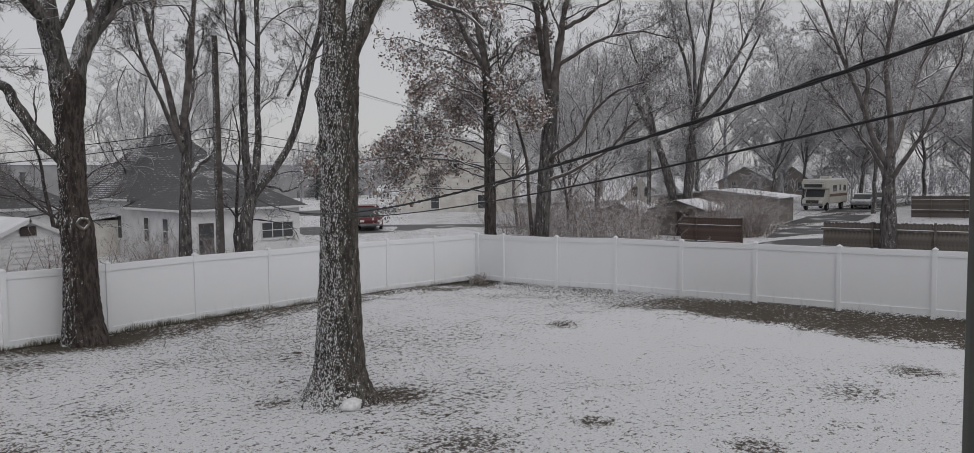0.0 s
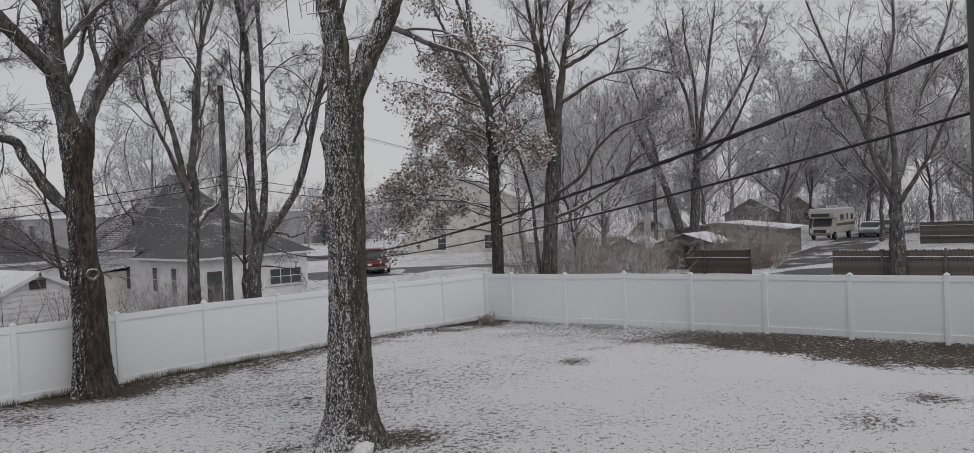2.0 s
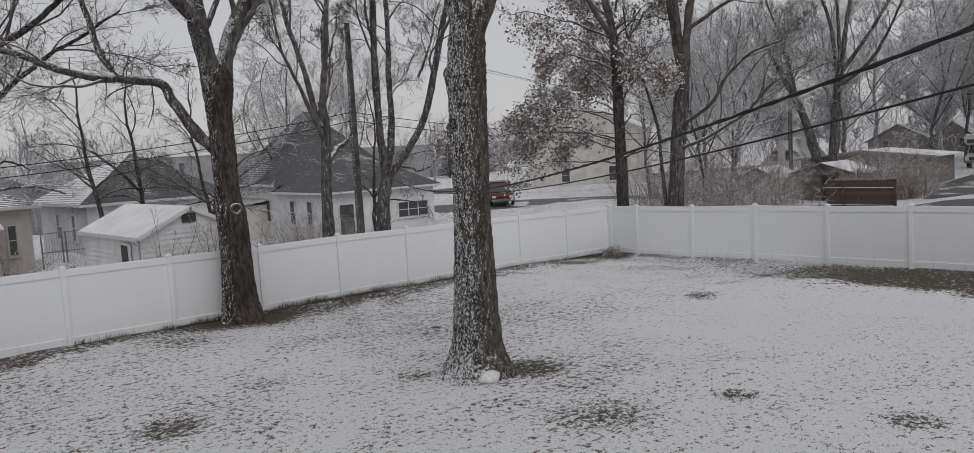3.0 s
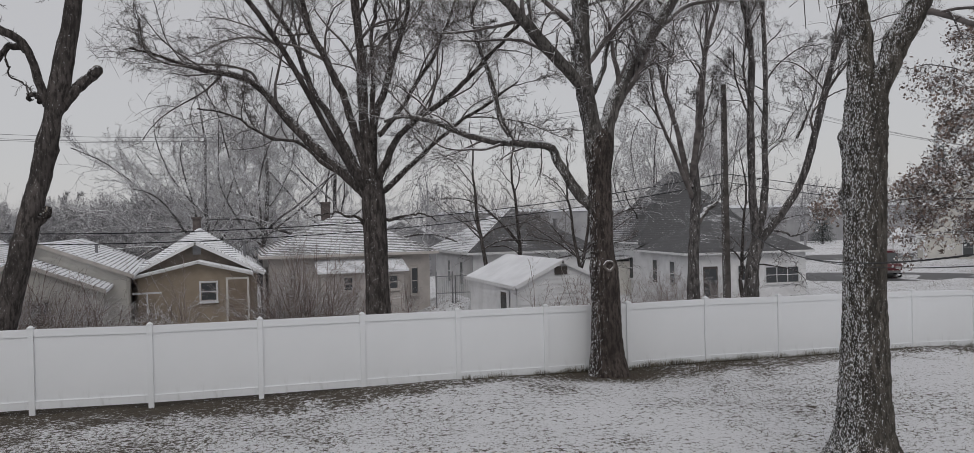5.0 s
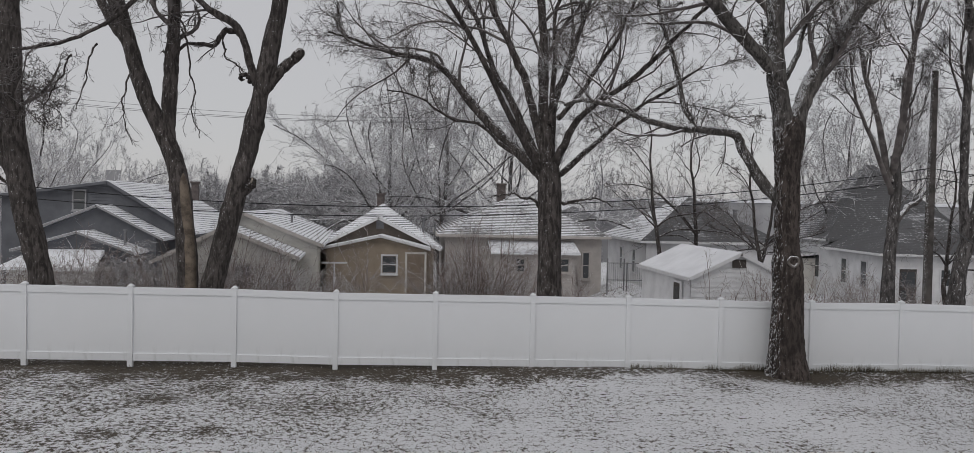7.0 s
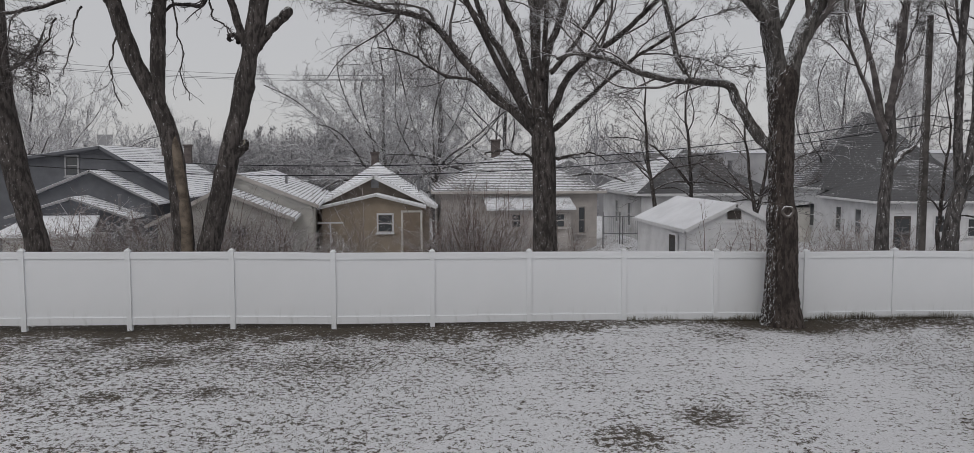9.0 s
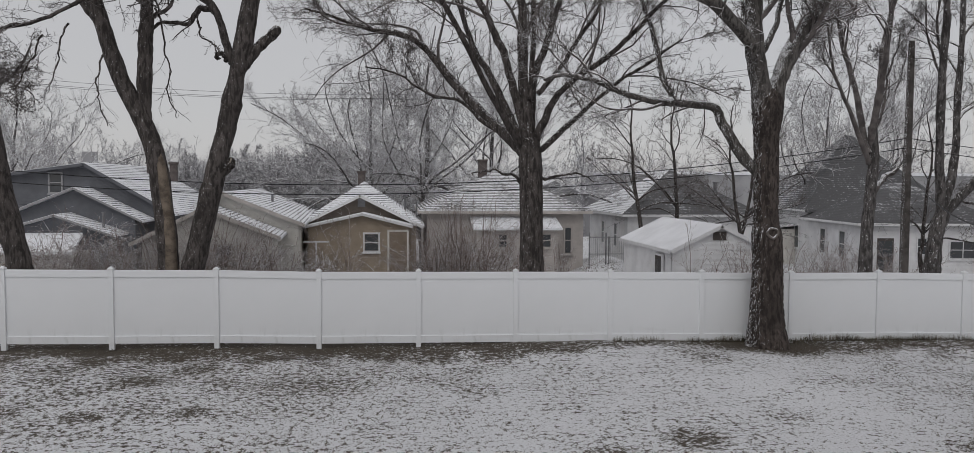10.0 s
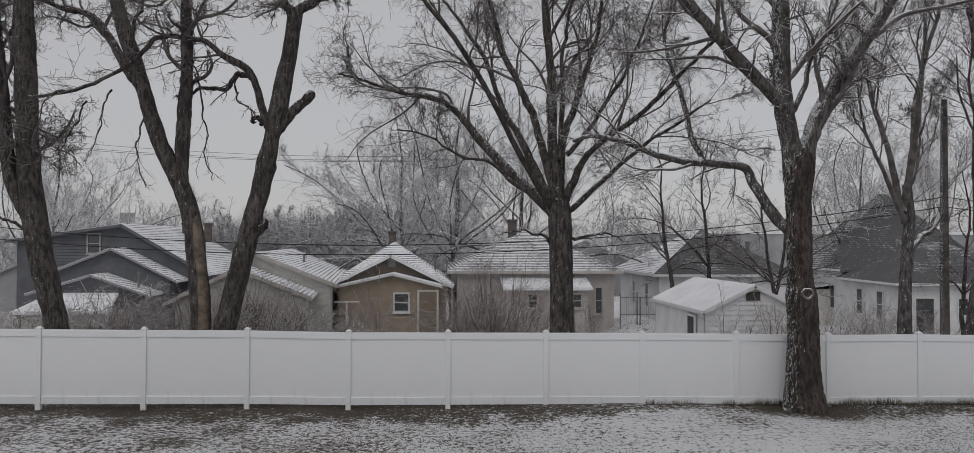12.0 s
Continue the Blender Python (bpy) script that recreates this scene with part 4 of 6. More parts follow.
def window_unit(parent, m, w, h, trim, panes=(1, 2), name="window"):
    """A sash window: casing, bars, sill and each pane. Local -y looks out."""
    bm = bmesh.new()
    t = 0.07
    for x0, x1, z0, z1 in ((-w / 2 - t, -w / 2, -h / 2 - t, h / 2 + t), (w / 2, w / 2 + t, -h / 2 - t, h / 2 + t), (-w / 2, w / 2, h / 2, h / 2 + t), (-w / 2, w / 2, -h / 2 - t, -h / 2)):
        box(bm, x0, x1, -0.06, 0.03, z0, z1)
    nx, nz = panes
    for i in range(1, nx):
        x = -w / 2 + w * i / nx
        box(bm, x - 0.025, x + 0.025, -0.045, 0.02, -h / 2, h / 2)
    for i in range(1, nz):
        z = -h / 2 + h * i / nz
        box(bm, -w / 2, w / 2, -0.04, 0.02, z - 0.02, z + 0.02)
    win = part(name, bm, trim, parent)
    win.matrix_local = m
    boxed("sill", trim, win, -w / 2 - 0.1, w / 2 + 0.1, -0.10, 0.0, -h / 2 - t - 0.05, -h / 2 - t + 0.003)
    for i in range(nx):
        for k in range(nz):
            x0, z0 = -w / 2 + w * i / nx, -h / 2 + h * k / nz
            boxed("pane", GLASS, win, x0 + 0.022, x0 + w / nx - 0.022, -0.035, -0.03, z0 + 0.018, z0 + h / nz - 0.018)
    return win


def door_unit(parent, m, w, h, material, trim, glazed=False):
    d = boxed("door", material, parent, -w / 2, w / 2, -0.05, 0.03, 0, h)
    d.matrix_local = m
    bm = bmesh.new()
    for x0, x1, z0, z1 in ((-w / 2 - 0.09, -w / 2 - 0.002, 0, h + 0.09), (w / 2 + 0.002, w / 2 + 0.09, 0, h + 0.09), (-w / 2, w / 2, h + 0.002, h + 0.09)):
        box(bm, x0, x1, -0.06, 0.03, z0, z1)
    part("casing", bm, trim, d)
    part("knob", box(bmesh.new(), w / 2 - 0.12, w / 2 - 0.06, -0.10, -0.05, h * 0.47, h * 0.5, 0.01), METAL, d)
    if glazed:
        for z0, z1 in ((h * 0.50, h * 0.93), (h * 0.10, h * 0.44)):
            boxed("pane", GLASS, d, -w / 2 + 0.1, w / 2 - 0.1, -0.058, -0.052, z0, z1)
    return d


def front(u, z):
    return Matrix.Translation((u, -0.045, z))


def left_wall(x, u, z):
    return Matrix.Translation((x - 0.045, u, z)) @ Matrix.Rotation(radians(-90), 4, "Z")


def gable_house(name, m, xl, zl, xp, zp, xr, zr, depth, wall, roof, trim, label, base, over=0.35, boards=True, front_over=0.3, group="neighbouring houses", category="house", gable_wall=None, step=0.14):
    """A house whose gable looks along local -y; left eave, peak and right eave given by x and z."""
    h = thing(name, m, label, category, group)
    outline = [(xl, base), (xr, base), (xr, zr), (xp, zp), (xl, zl)]
    part("wall", prism(bmesh.new(), [(x, z - (0.12 if z > base else 0)) for x, z in outline], 0, depth), wall, h)

    def ends(z):
        a = xl if z <= zl - 0.12 else xl + (z - zl + 0.12) * (xp - xl) / max(zp - zl, 1e-3)
        b = xr if z <= zr - 0.12 else xr - (z - zr + 0.12) * (xr - xp) / max(zp - zr, 1e-3)
        return a, b

    if boards:
        bm = bmesh.new()
        lap_siding(bm, ends, base, zp - 0.2, lambda u, o, z: (u, -o, z), step)
        lap_siding(bm, lambda z: (0, depth), base, zl - 0.14, lambda u, o, z: (xl - o, u, z), step)
        bmesh.ops.recalc_face_normals(bm, faces=bm.faces)
        part("siding", bm, wall, h, "horizontal lapped boards")
    if gable_wall:
        bm = bmesh.new()
        lap_siding(bm, ends, min(zl, zr) - 0.1, zp - 0.2, lambda u, o, z: (u, -o - 0.02, z))
        part("gable_cladding", bm, gable_wall, h, "darker cladding in the gable")
    sl, sr = (zp - zl) / max(xp - xl, 1e-3), (zp - zr) / max(xr - xp, 1e-3)
    el, er = (xl - over, zl - over * sl), (xr + over, zr - over * sr)
    y0, y1 = -front_over, depth + 0.3
    roof_slab("roof", h, [[(el[0], y1, el[1]), (el[0], y0, el[1]), (xp, y0, zp), (xp, y1, zp)], [(er[0], y0, er[1]), (er[0], y1, er[1]), (xp, y1, zp), (xp, y0, zp)]], roof)
    fascia(h, (el[0], y0 - 0.028, el[1] - 0.02), (xp, y0 - 0.028, zp - 0.02), trim)
    fascia(h, (xp, y0 - 0.028, zp - 0.02), (er[0], y0 - 0.028, er[1] - 0.02), trim)
    fascia(h, (el[0] - 0.028, y1, el[1] - 0.02), (el[0] - 0.028, y0, el[1] - 0.02), trim)
    return h


def hip_house(name, m, w, d, eave, ridge, inset, wall, roof, label, base, over=0.4, trim=None, group="neighbouring houses", step=0.14):
    """A house with a roof of four slopes; the ridge runs along the longer side, inset from both ends."""
    trim = trim or WHITE_TRIM
    h = thing(name, m, label, "house", group)
    part("wall", box(bmesh.new(), 0, w, 0, d, base, eave - 0.05), wall, h)
    bm = bmesh.new()
    lap_siding(bm, lambda z: (0, w), base, eave - 0.06, lambda u, o, z: (u, -o, z), step)
    lap_siding(bm, lambda z: (0, d), base, eave - 0.06, lambda u, o, z: (-o, u, z), step)
    bmesh.ops.recalc_face_normals(bm, faces=bm.faces)
    part("siding", bm, wall, h, "horizontal lapped boards")
    a, b, c, e = (-over, -over, eave - 0.1), (w + over, -over, eave - 0.1), (w + over, d + over, eave - 0.1), (-over, d + over, eave - 0.1)
    if d >= w:
        p, q = (w / 2, inset, ridge), (w / 2, d - inset, ridge)
        faces = [[a, b, p], [b, c, q, p], [c, e, q], [e, a, p, q]]
    else:
        p, q = (inset, d / 2, ridge), (w - inset, d / 2, ridge)
        faces = [[a, b, q, p], [b, c, q], [c, e, p, q], [e, a, p]]
    roof_slab("roof", h, faces, roof)
    fascia(h, (a[0], a[1] - 0.028, a[2] - 0.02), (b[0], b[1] - 0.028, b[2] - 0.02), trim)
    fascia(h, (e[0] - 0.028, e[1], e[2] - 0.02), (a[0] - 0.028, a[1], a[2] - 0.02), trim)
    return h


def vent_pipe(parent, x, y, z, h=0.6, r=0.06):
    bm = bmesh.new()
    bmesh.ops.create_cone(bm, cap_ends=True, segments=10, radius1=r, radius2=r, depth=h, matrix=Matrix.Translation((x, y, z + h / 2)))
    bmesh.ops.create_cone(bm, cap_ends=True, segments=10, radius1=r * 1.5, radius2=r * 1.5, depth=0.06, matrix=Matrix.Translation((x, y, z + h)))
    return part("vent_pipe", bm, METAL, parent, "dull metal vent pipe")


def chimney(parent, x, y, z0, z1, s=0.5):
    bm = box(bmesh.new(), x - s / 2, x + s / 2, y - s / 2, y + s / 2, z0, z1, 0.01)
    box(bm, x - s / 2 - 0.05, x + s / 2 + 0.05, y - s / 2 - 0.05, y + s / 2 + 0.05, z1, z1 + 0.1, 0.01)
    return part("chimney", bm, CHIMNEY_BRICK, parent, "squat masonry chimney")


DULL_BOARD = plain("dull_grey_board", (0.21, 0.192, 0.178), 0.8, 0.2, 2.0)
SHED_GABLE = plain("grey_brown_gable_siding", (0.16, 0.135, 0.115), 0.75, 0.18, 3.0)
# tan shed: the low front gable in front of a taller one
shed = gable_house("tan_shed", pose(0, 43.6, 0), -7.35, 2.15, -4.73, 3.46, -2.1, 2.15, 1.2, TAN_STUCCO, ROOF_SNOWY, WHITE_TRIM, "small tan stucco cottage with a snow-covered gable roof", -1.2, 0.35, False, 0.4, gable_wall=SHED_GABLE)
part("rear_wall", box(bmesh.new(), -7.35, -2.1, 1.2, 7.0, -1.2, 2.1), TAN_STUCCO, shed)
roof_slab("hipped_roof", shed, [[(-7.75, -0.1, 2.02), (-1.7, -0.1, 2.02), (-4.7, 3.2, 4.05)], [(-1.7, -0.1, 2.02), (-1.7, 7.4, 2.02), (-4.7, 4.2, 4.05), (-4.7, 3.2, 4.05)], [(-1.7, 7.4, 2.02), (-7.75, 7.4, 2.02), (-4.7, 4.2, 4.05)], [(-7.75, 7.4, 2.02), (-7.75, -0.1, 2.02), (-4.7, 3.2, 4.05), (-4.7, 4.2, 4.05)]], ROOF_SNOWY, 0.08, "snow-covered hipped roof")
part("porch", prism(bmesh.new(), [(-6.95, -1.2), (-2.5, -1.2), (-2.5, 2.02), (-4.55, 2.50), (-6.95, 2.02)], -2.0, 0.02), TAN_STUCCO, shed, "tan front room under a low gable")
roof_slab("porch_roof", shed, [[(-7.15, 0, 2.04), (-7.15, -2.25, 2.04), (-4.55, -2.25, 2.62), (-4.55, 0, 2.62)], [(-2.3, -2.25, 2.06), (-2.3, 0, 2.06), (-4.55, 0, 2.62), (-4.55, -2.25, 2.62)]], ROOF_WHITE, 0.10, "low snow-covered gable")
fascia(shed, (-7.15, -2.28, 2.06), (-4.55, -2.28, 2.64), WHITE_TRIM, 0.10)
fascia(shed, (-4.55, -2.28, 2.64), (-2.3, -2.28, 2.08), WHITE_TRIM, 0.10)
window_unit(shed, Matrix.Translation((-4.14, -2.03, 1.31)), 0.62, 0.76, WHITE_TRIM)
door_unit(shed, Matrix.Translation((-2.95, -2.03, -0.25)), 0.78, 2.04, TAN_DOOR, CREAM_SIDING)
boxed("gable_vent", METAL, shed, -4.85, -4.5, -0.08, -0.03, 2.85, 3.25)
vent_pipe(shed, -2.6, 2.0, 2.5, 0.85)
vent_pipe(shed, -2.0, 3.0, 2.1, 0.9, 0.03)
chimney(shed, -4.85, 4.4, 3.6, 4.5, 0.38)

# white garage with the snowy roof
garage = gable_house("garage", pose(0, 36, 0), 7.9, 1.47, 9.87, 2.42, 11.85, 1.47, 6.8, WHITE_SIDING, ROOF_WHITE, WHITE_TRIM, "white clapboard garage under an even cover of snow", -1.0, 0.14, True, 0.16, category="garage", step=0.2)
boxed("gable_vent", DARK_DOOR, garage, 9.55, 10.1, -0.08, -0.032, 1.78, 2.12, label="dark louvred gable vent")
door_unit(garage, left_wall(7.85, 1.3, -0.95), 0.8, 2.0, DARK_DOOR, WHITE_TRIM, True)

# low house with two roofs beyond the two-stemmed tree
wing = gable_house("cream_house", pose(-7.6, 38.5, 0, 0, 0, 4), -4.4, 2.2, -2.3, 3.62, 0.6, 2.45, 15.0, CREAM_SIDING, ROOF_SNOWY, TAUPE_SIDING, "low cream clapboard house under broad snow-streaked roofs", -1.2, 0.3, True, 0.3, step=0.26)
part("front_room", prism(bmesh.new(), [(-4.75, -1.2), (-0.2, -1.2), (-0.2, 1.98), (-2.6, 2.98), (-4.75, 1.92)], -3.0, 0.02), CREAM_SIDING, wing)
bm_l = bmesh.new()
lap_siding(bm_l, lambda z: (-4.75 if z < 1.92 else -4.75 + (z - 1.92) * 2.03, -0.2 if z < 1.98 else -0.2 - (z - 1.98) * 2.4), -1.2, 2.9, lambda u, o, z: (u, -3.0 - o, z), 0.2)
part("siding", bm_l, CREAM_SIDING, wing, "wide lapped boards")
roof_slab("front_roof", wing, [[(-5.15, -0.1, 1.80), (-5.15, -3.3, 1.80), (-2.6, -3.3, 3.10), (-2.6, -0.1, 3.10)], [(0.15, -3.3, 2.0), (0.15, -0.1, 2.0), (-2.6, -0.1, 3.10), (-2.6, -3.3, 3.10)]], ROOF_SNOWY, 0.10)
fascia(wing, (-5.15, -3.33, 1.80), (-2.6, -3.33, 3.10), TAUPE_SIDING, 0.13)
fascia(wing, (-2.6, -3.33, 3.10), (0.15, -3.33, 2.0), TAUPE_SIDING, 0.13)
window_unit(wing, Matrix.Translation((-1.95, -3.05, 1.25)), 0.62, 0.85, TAUPE_SIDING)
vent_pipe(wing, -0.9, 6.0, 2.9, 0.5)
vent_pipe(wing, -2.9, 0.3, 2.9, 0.6, 0.09)

# dark grey house: three gables stepped one before the other, and a porch
grey = gable_house("grey_house", pose(0, 44.0, 0), -22.0, 4.15, -17.2, 4.85, -13.6, 2.75, 10.0, GREY_SIDING, ROOF_SNOWY, GREY_SIDING, "dark grey clapboard house with stepped snow-streaked gables", -1.4, 0.4, True, 0.35)
for gn, gy, gxl, gzl, gxp, gzp, gxr, gzr in (("middle_gable", -1.6, -20.0, 2.55, -17.1, 3.75, -14.6, 2.45), ("front_gable", -3.2, -19.6, 1.95, -17.3, 2.62, -15.3, 1.92)):
    part(gn, prism(bmesh.new(), [(gxl, -1.4), (gxr, -1.4), (gxr, gzr - 0.12), (gxp, gzp - 0.12), (gxl, gzl - 0.12)], gy, gy + 1.7), GREY_SIDING, grey)
    roof_slab("roof", grey, [[(gxl - 0.4, gy + 1.7, gzl - 0.15), (gxl - 0.4, gy - 0.3, gzl - 0.15), (gxp, gy - 0.3, gzp), (gxp, gy + 1.7, gzp)], [(gxr + 0.4, gy - 0.3, gzr - 0.18), (gxr + 0.4, gy + 1.7, gzr - 0.18), (gxp, gy + 1.7, gzp), (gxp, gy - 0.3, gzp)]], ROOF_SNOWY)
    fascia(grey, (gxl - 0.4, gy - 0.33, gzl - 0.17), (gxp, gy - 0.33, gzp - 0.02), GREY_BLOCK, 0.08)
    fascia(grey, (gxp, gy - 0.33, gzp - 0.02), (gxr + 0.4, gy - 0.33, gzr - 0.2), GREY_BLOCK, 0.08)
roof_slab("porch_roof", grey, [[(-19.3, -6.0, 1.25), (-15.6, -6.0, 1.25), (-16.2, -3.3, 1.82), (-19.0, -3.3, 1.82)]], ROOF_WHITE, 0.12, "snow-covered porch roof")
boxed("porch_wall", CREAM_SIDING, grey, -19.1, -15.9, -5.6, -3.3, -1.4, 1.1)
window_unit(grey, front(-18.55, 3.92), 0.5, 0.85, GREY_BLOCK)
vent_pipe(grey, -15.6, -2.6, 1.9, 0.75)
vent_pipe(grey, -14.6, 3.0, 3.2, 0.5)
for cx, cz in ((-16.4, 4.6), (-15.2, 4.6)):
    chimney(grey, cx, 7.0, cz - 0.6, cz + 0.35, 0.35)

# taupe house behind the broad tree
taupe = hip_house("taupe_house", pose(-1.5, 45.6, 0), 8.0, 9.0, 2.72, 4.75, 3.6, TAUPE_SIDING, ROOF_HALF, "small taupe clapboard house with a hipped roof", -1.2, trim=TAUPE_SIDING)
part("lean_to", box(bmesh.new(), 2.35, 6.35, -1.6, 0, -1.2, 1.78), TAUPE_SIDING, taupe)
bm_l = bmesh.new()
lap_siding(bm_l, lambda z: (2.35, 6.35), -1.2, 1.76, lambda u, o, z: (u, -1.6 - o, z))
part("siding", bm_l, TAUPE_SIDING, taupe)
roof_slab("lean_to_roof", taupe, [[(2.15, -1.9, 1.80), (6.55, -1.9, 1.80), (6.55, 0.1, 2.35), (2.15, 0.1, 2.35)]], ROOF_SNOWY, 0.08, "snow-covered lean-to roof")
for wx in (3.62, 5.8):
    window_unit(taupe, Matrix.Translation((wx, -1.63, 1.20)), 0.42, 0.62, TAUPE_SIDING)
window_unit(taupe, front(7.2, 1.1), 0.32, 1.3, TAUPE_SIDING)
chimney(taupe, 3.2, 4.0, 4.3, 5.2, 0.45)

# white house with the snow-lined slope
white = hip_house("white_cottage", pose(10.1, 50, 0), 7.6, 9.0, 2.38, 4.9, 3.9, WHITE_SIDING, ROOF_DARK, "white clapboard cottage with a dark hipped roof", -1.4)
roof_slab("snow_slope", white, [[(-0.42, 9.41, 2.30), (-0.42, -0.41, 2.30), (3.78, 3.9, 4.905), (3.78, 5.1, 4.905)]], ROOF_SNOWY, 0.03, "snow-streaked shingle slope")
for wy in (2.2, 5.2):
    window_unit(white, left_wall(0, wy, 0.95), 0.6, 1.35, WHITE_TRIM)
vent_pipe(white, 6.0, 2.0, 3.2, 0.9, 0.12)
boxed("door", DARK_DOOR, white, 0.9, 1.7, -0.06, -0.02, -1.0, 1.0)

# larger white house with the steep dark roof
m_white = pose(23.1, 48.0, 0, 0, 0, -6)
big = hip_house("white_house", m_white, 7.8, 7.4, 1.98, 4.15, 3.4, WHITE_SIDING, ROOF_DARK, "white clapboard house with a steep dark shingle roof", -1.5)
part("main_wall", box(bmesh.new(), 0.02, 9.2, 7.4, 16.2, -1.5, 2.42), WHITE_SIDING, big)
bm_l = bmesh.new()
lap_siding(bm_l, lambda z: (7.4, 16.2), -1.5, 2.36, lambda u, o, z: (0.02 - o, u, z))
part("siding", bm_l, WHITE_SIDING, big)
ca, cb, cc, cd, cp, cq = (-0.4, 7.0, 2.35), (9.6, 7.0, 2.35), (9.6, 16.6, 2.35), (-0.4, 16.6, 2.35), (4.0, 11.4, 7.5), (5.0, 12.4, 7.5)
roof_slab("steep_roof", big, [[ca, cb, cp], [cb, cc, cq, cp], [cc, cd, cq], [cd, ca, cp, cq]], ROOF_DARK, 0.14, "steep dark hipped roof")
roof_slab("snow_slope", big, [[(-0.42, 16.6, 2.365), (-0.42, 7.0, 2.365), (3.98, 11.4, 7.51)]], roofing("thinly_snowed_shingle", (0.11, 0.11, 0.115), -0.16), 0.02, "thinly snowed shingle slope")
fascia(big, (-0.45, 16.6, 2.36), (-0.45, 7.0, 2.36), WHITE_TRIM)
door_unit(big, front(1.36, -1.1), 0.95, 2.1, DARK_DOOR, WHITE_TRIM, True)
window_unit(big, front(3.45, 0.55), 0.5, 0.9, WHITE_TRIM)
window_unit(big, front(6.15, 0.35), 2.2, 0.95, WHITE_TRIM, (3, 2))
for wy in (2.2, 4.95):
    window_unit(big, left_wall(0, wy, 0.5), 0.72, 1.5, WHITE_TRIM)
window_unit(big, left_wall(0, 9.2, 0.5), 0.72, 1.5, WHITE_TRIM)
part("annex", box(bmesh.new(), -2.8, 0.0, 9.5, 14.0, -1.5, 0.95), CREAM_SIDING, big)
roof_slab("annex_roof", big, [[(-3.1, 14.2, 0.95), (-3.1, 9.2, 0.95), (0, 9.2, 1.35), (0, 14.2, 1.35)]], ROOF_HALF, 0.12)

# white two-storey building beyond the side street
hall = gable_house("white_hall", pose(61, 68.4, 0, 0, 0, -60), 0, 5.6, 6.2, 8.2, 12.4, 5.6, 12.0, CREAM_SIDING, ROOF_SNOWY, WHITE_TRIM, "tall white clapboard house beyond the side street", -2.6, 0.4)
for wx, wz in ((4.4, 0.6), (9.6, 0.6)):
    window_unit(hall, front(wx, wz), 0.9, 1.5, WHITE_TRIM)
roof_slab("porch_roof", hall, [[(-2.4, -0.6, 1.6), (0.9, -0.6, 1.6), (0.9, 2.0, 2.5), (-2.4, 2.0, 2.5)]], ROOF_WHITE, 0.1)
for px in (-2.2, 0.6):
    boxed("porch_post", WHITE_TRIM, hall, px, px + 0.14, -0.4, -0.26, -2.0, 1.6)

# long flat-roofed warehouse far behind
ware = thing("warehouse", pose(30, 125, 0), "long grey flat-roofed warehouse with snow along its parapet", "warehouse")
boxed("wall", GREY_BLOCK, ware, 0, 86, 0, 20, -4, 5.4)
boxed("parapet", ROOF_WHITE, ware, -0.2, 86.2, -0.2, 20.2, 5.4, 5.85, 0.05, "snow on the parapet")
for k in range(9):
    boxed("pier", GREY_BLOCK, ware, 3 + k * 10, 3.5 + k * 10, -0.25, 0.0, -4, 5.4)
for k in range(4):
    boxed("loading_door", METAL, ware, 40 + k * 11, 44 + k * 11, -0.12, 0.0, -3.0, 0.6)

# low buildings along the lane
low = gable_house("long_shed", pose(60, 36.2, 0, 0, 0, -90), 0, 1.75, 5.0, 2.25, 9.8, 1.75, 4.5, DULL_BOARD, ROOF_WHITE, GREY_BLOCK, "long low shed with a sagging snow-covered roof", -0.8, 0.5, True, 0.6, category="shed", group="sheds by the lane")
for ya, z1, w, d, nm in ((29.6, 1.95, 3.6, 3.0, "lane_shed"), (33.3, 1.75, 2.4, 2.6, "lane_shed")):
    s = gable_house(nm, pose(46, ya, 0, 0, 0, -90), 0, z1 - 0.55, w / 2, z1, w, z1 - 0.55, d, DULL_BOARD, ROOF_WHITE, OLD_WOOD, "small board shed with a snow-covered roof", -0.8, 0.25, True, 0.25, category="shed", group="sheds by the lane")
    door_unit(s, front(w * 0.6, -0.5), 0.8, 1.6, DARK_DOOR, OLD_WOOD)
for hx, hy, hw, hz, mat in ((130, 60, 9, 4.2, DULL_BOARD), (128, 50, 6, 4.2, DULL_BOARD), (92, 57, 4.5, 2.9, CREAM_SIDING), (150, 16, 14, 5.6, GREY_BLOCK)):
    fh = gable_house("far_house", pose(hx, hy, 0, 0, 0, -85), 0, hz - 2.4, hw / 2, hz, hw, hz - 2.4, 9, mat, ROOF_HALF, mat, "distant house with a pale snow-streaked gable roof", -2.2, 0.4, False, group="far houses")
    for wx in (0.3, 0.7):
        window_unit(fh, front(hw * wx, 1.0), 0.8, 1.2, GREY_BLOCK)
for hx, hy, hw in ((-36, 70, 12), (8, 92, 12)):
    fh = gable_house("far_house", pose(hx, hy, 0), 0, 1.6, hw / 2, 4.3, hw, 1.6, 10, GREY_BLOCK, ROOF_SNOWY, GREY_BLOCK, "distant house under a snowy gable roof", -3.0, 0.4, False, group="far houses")
    for wx in (0.3, 0.7):
        window_unit(fh, front(hw * wx, 0.2), 0.9, 1.3, GREY_BLOCK)


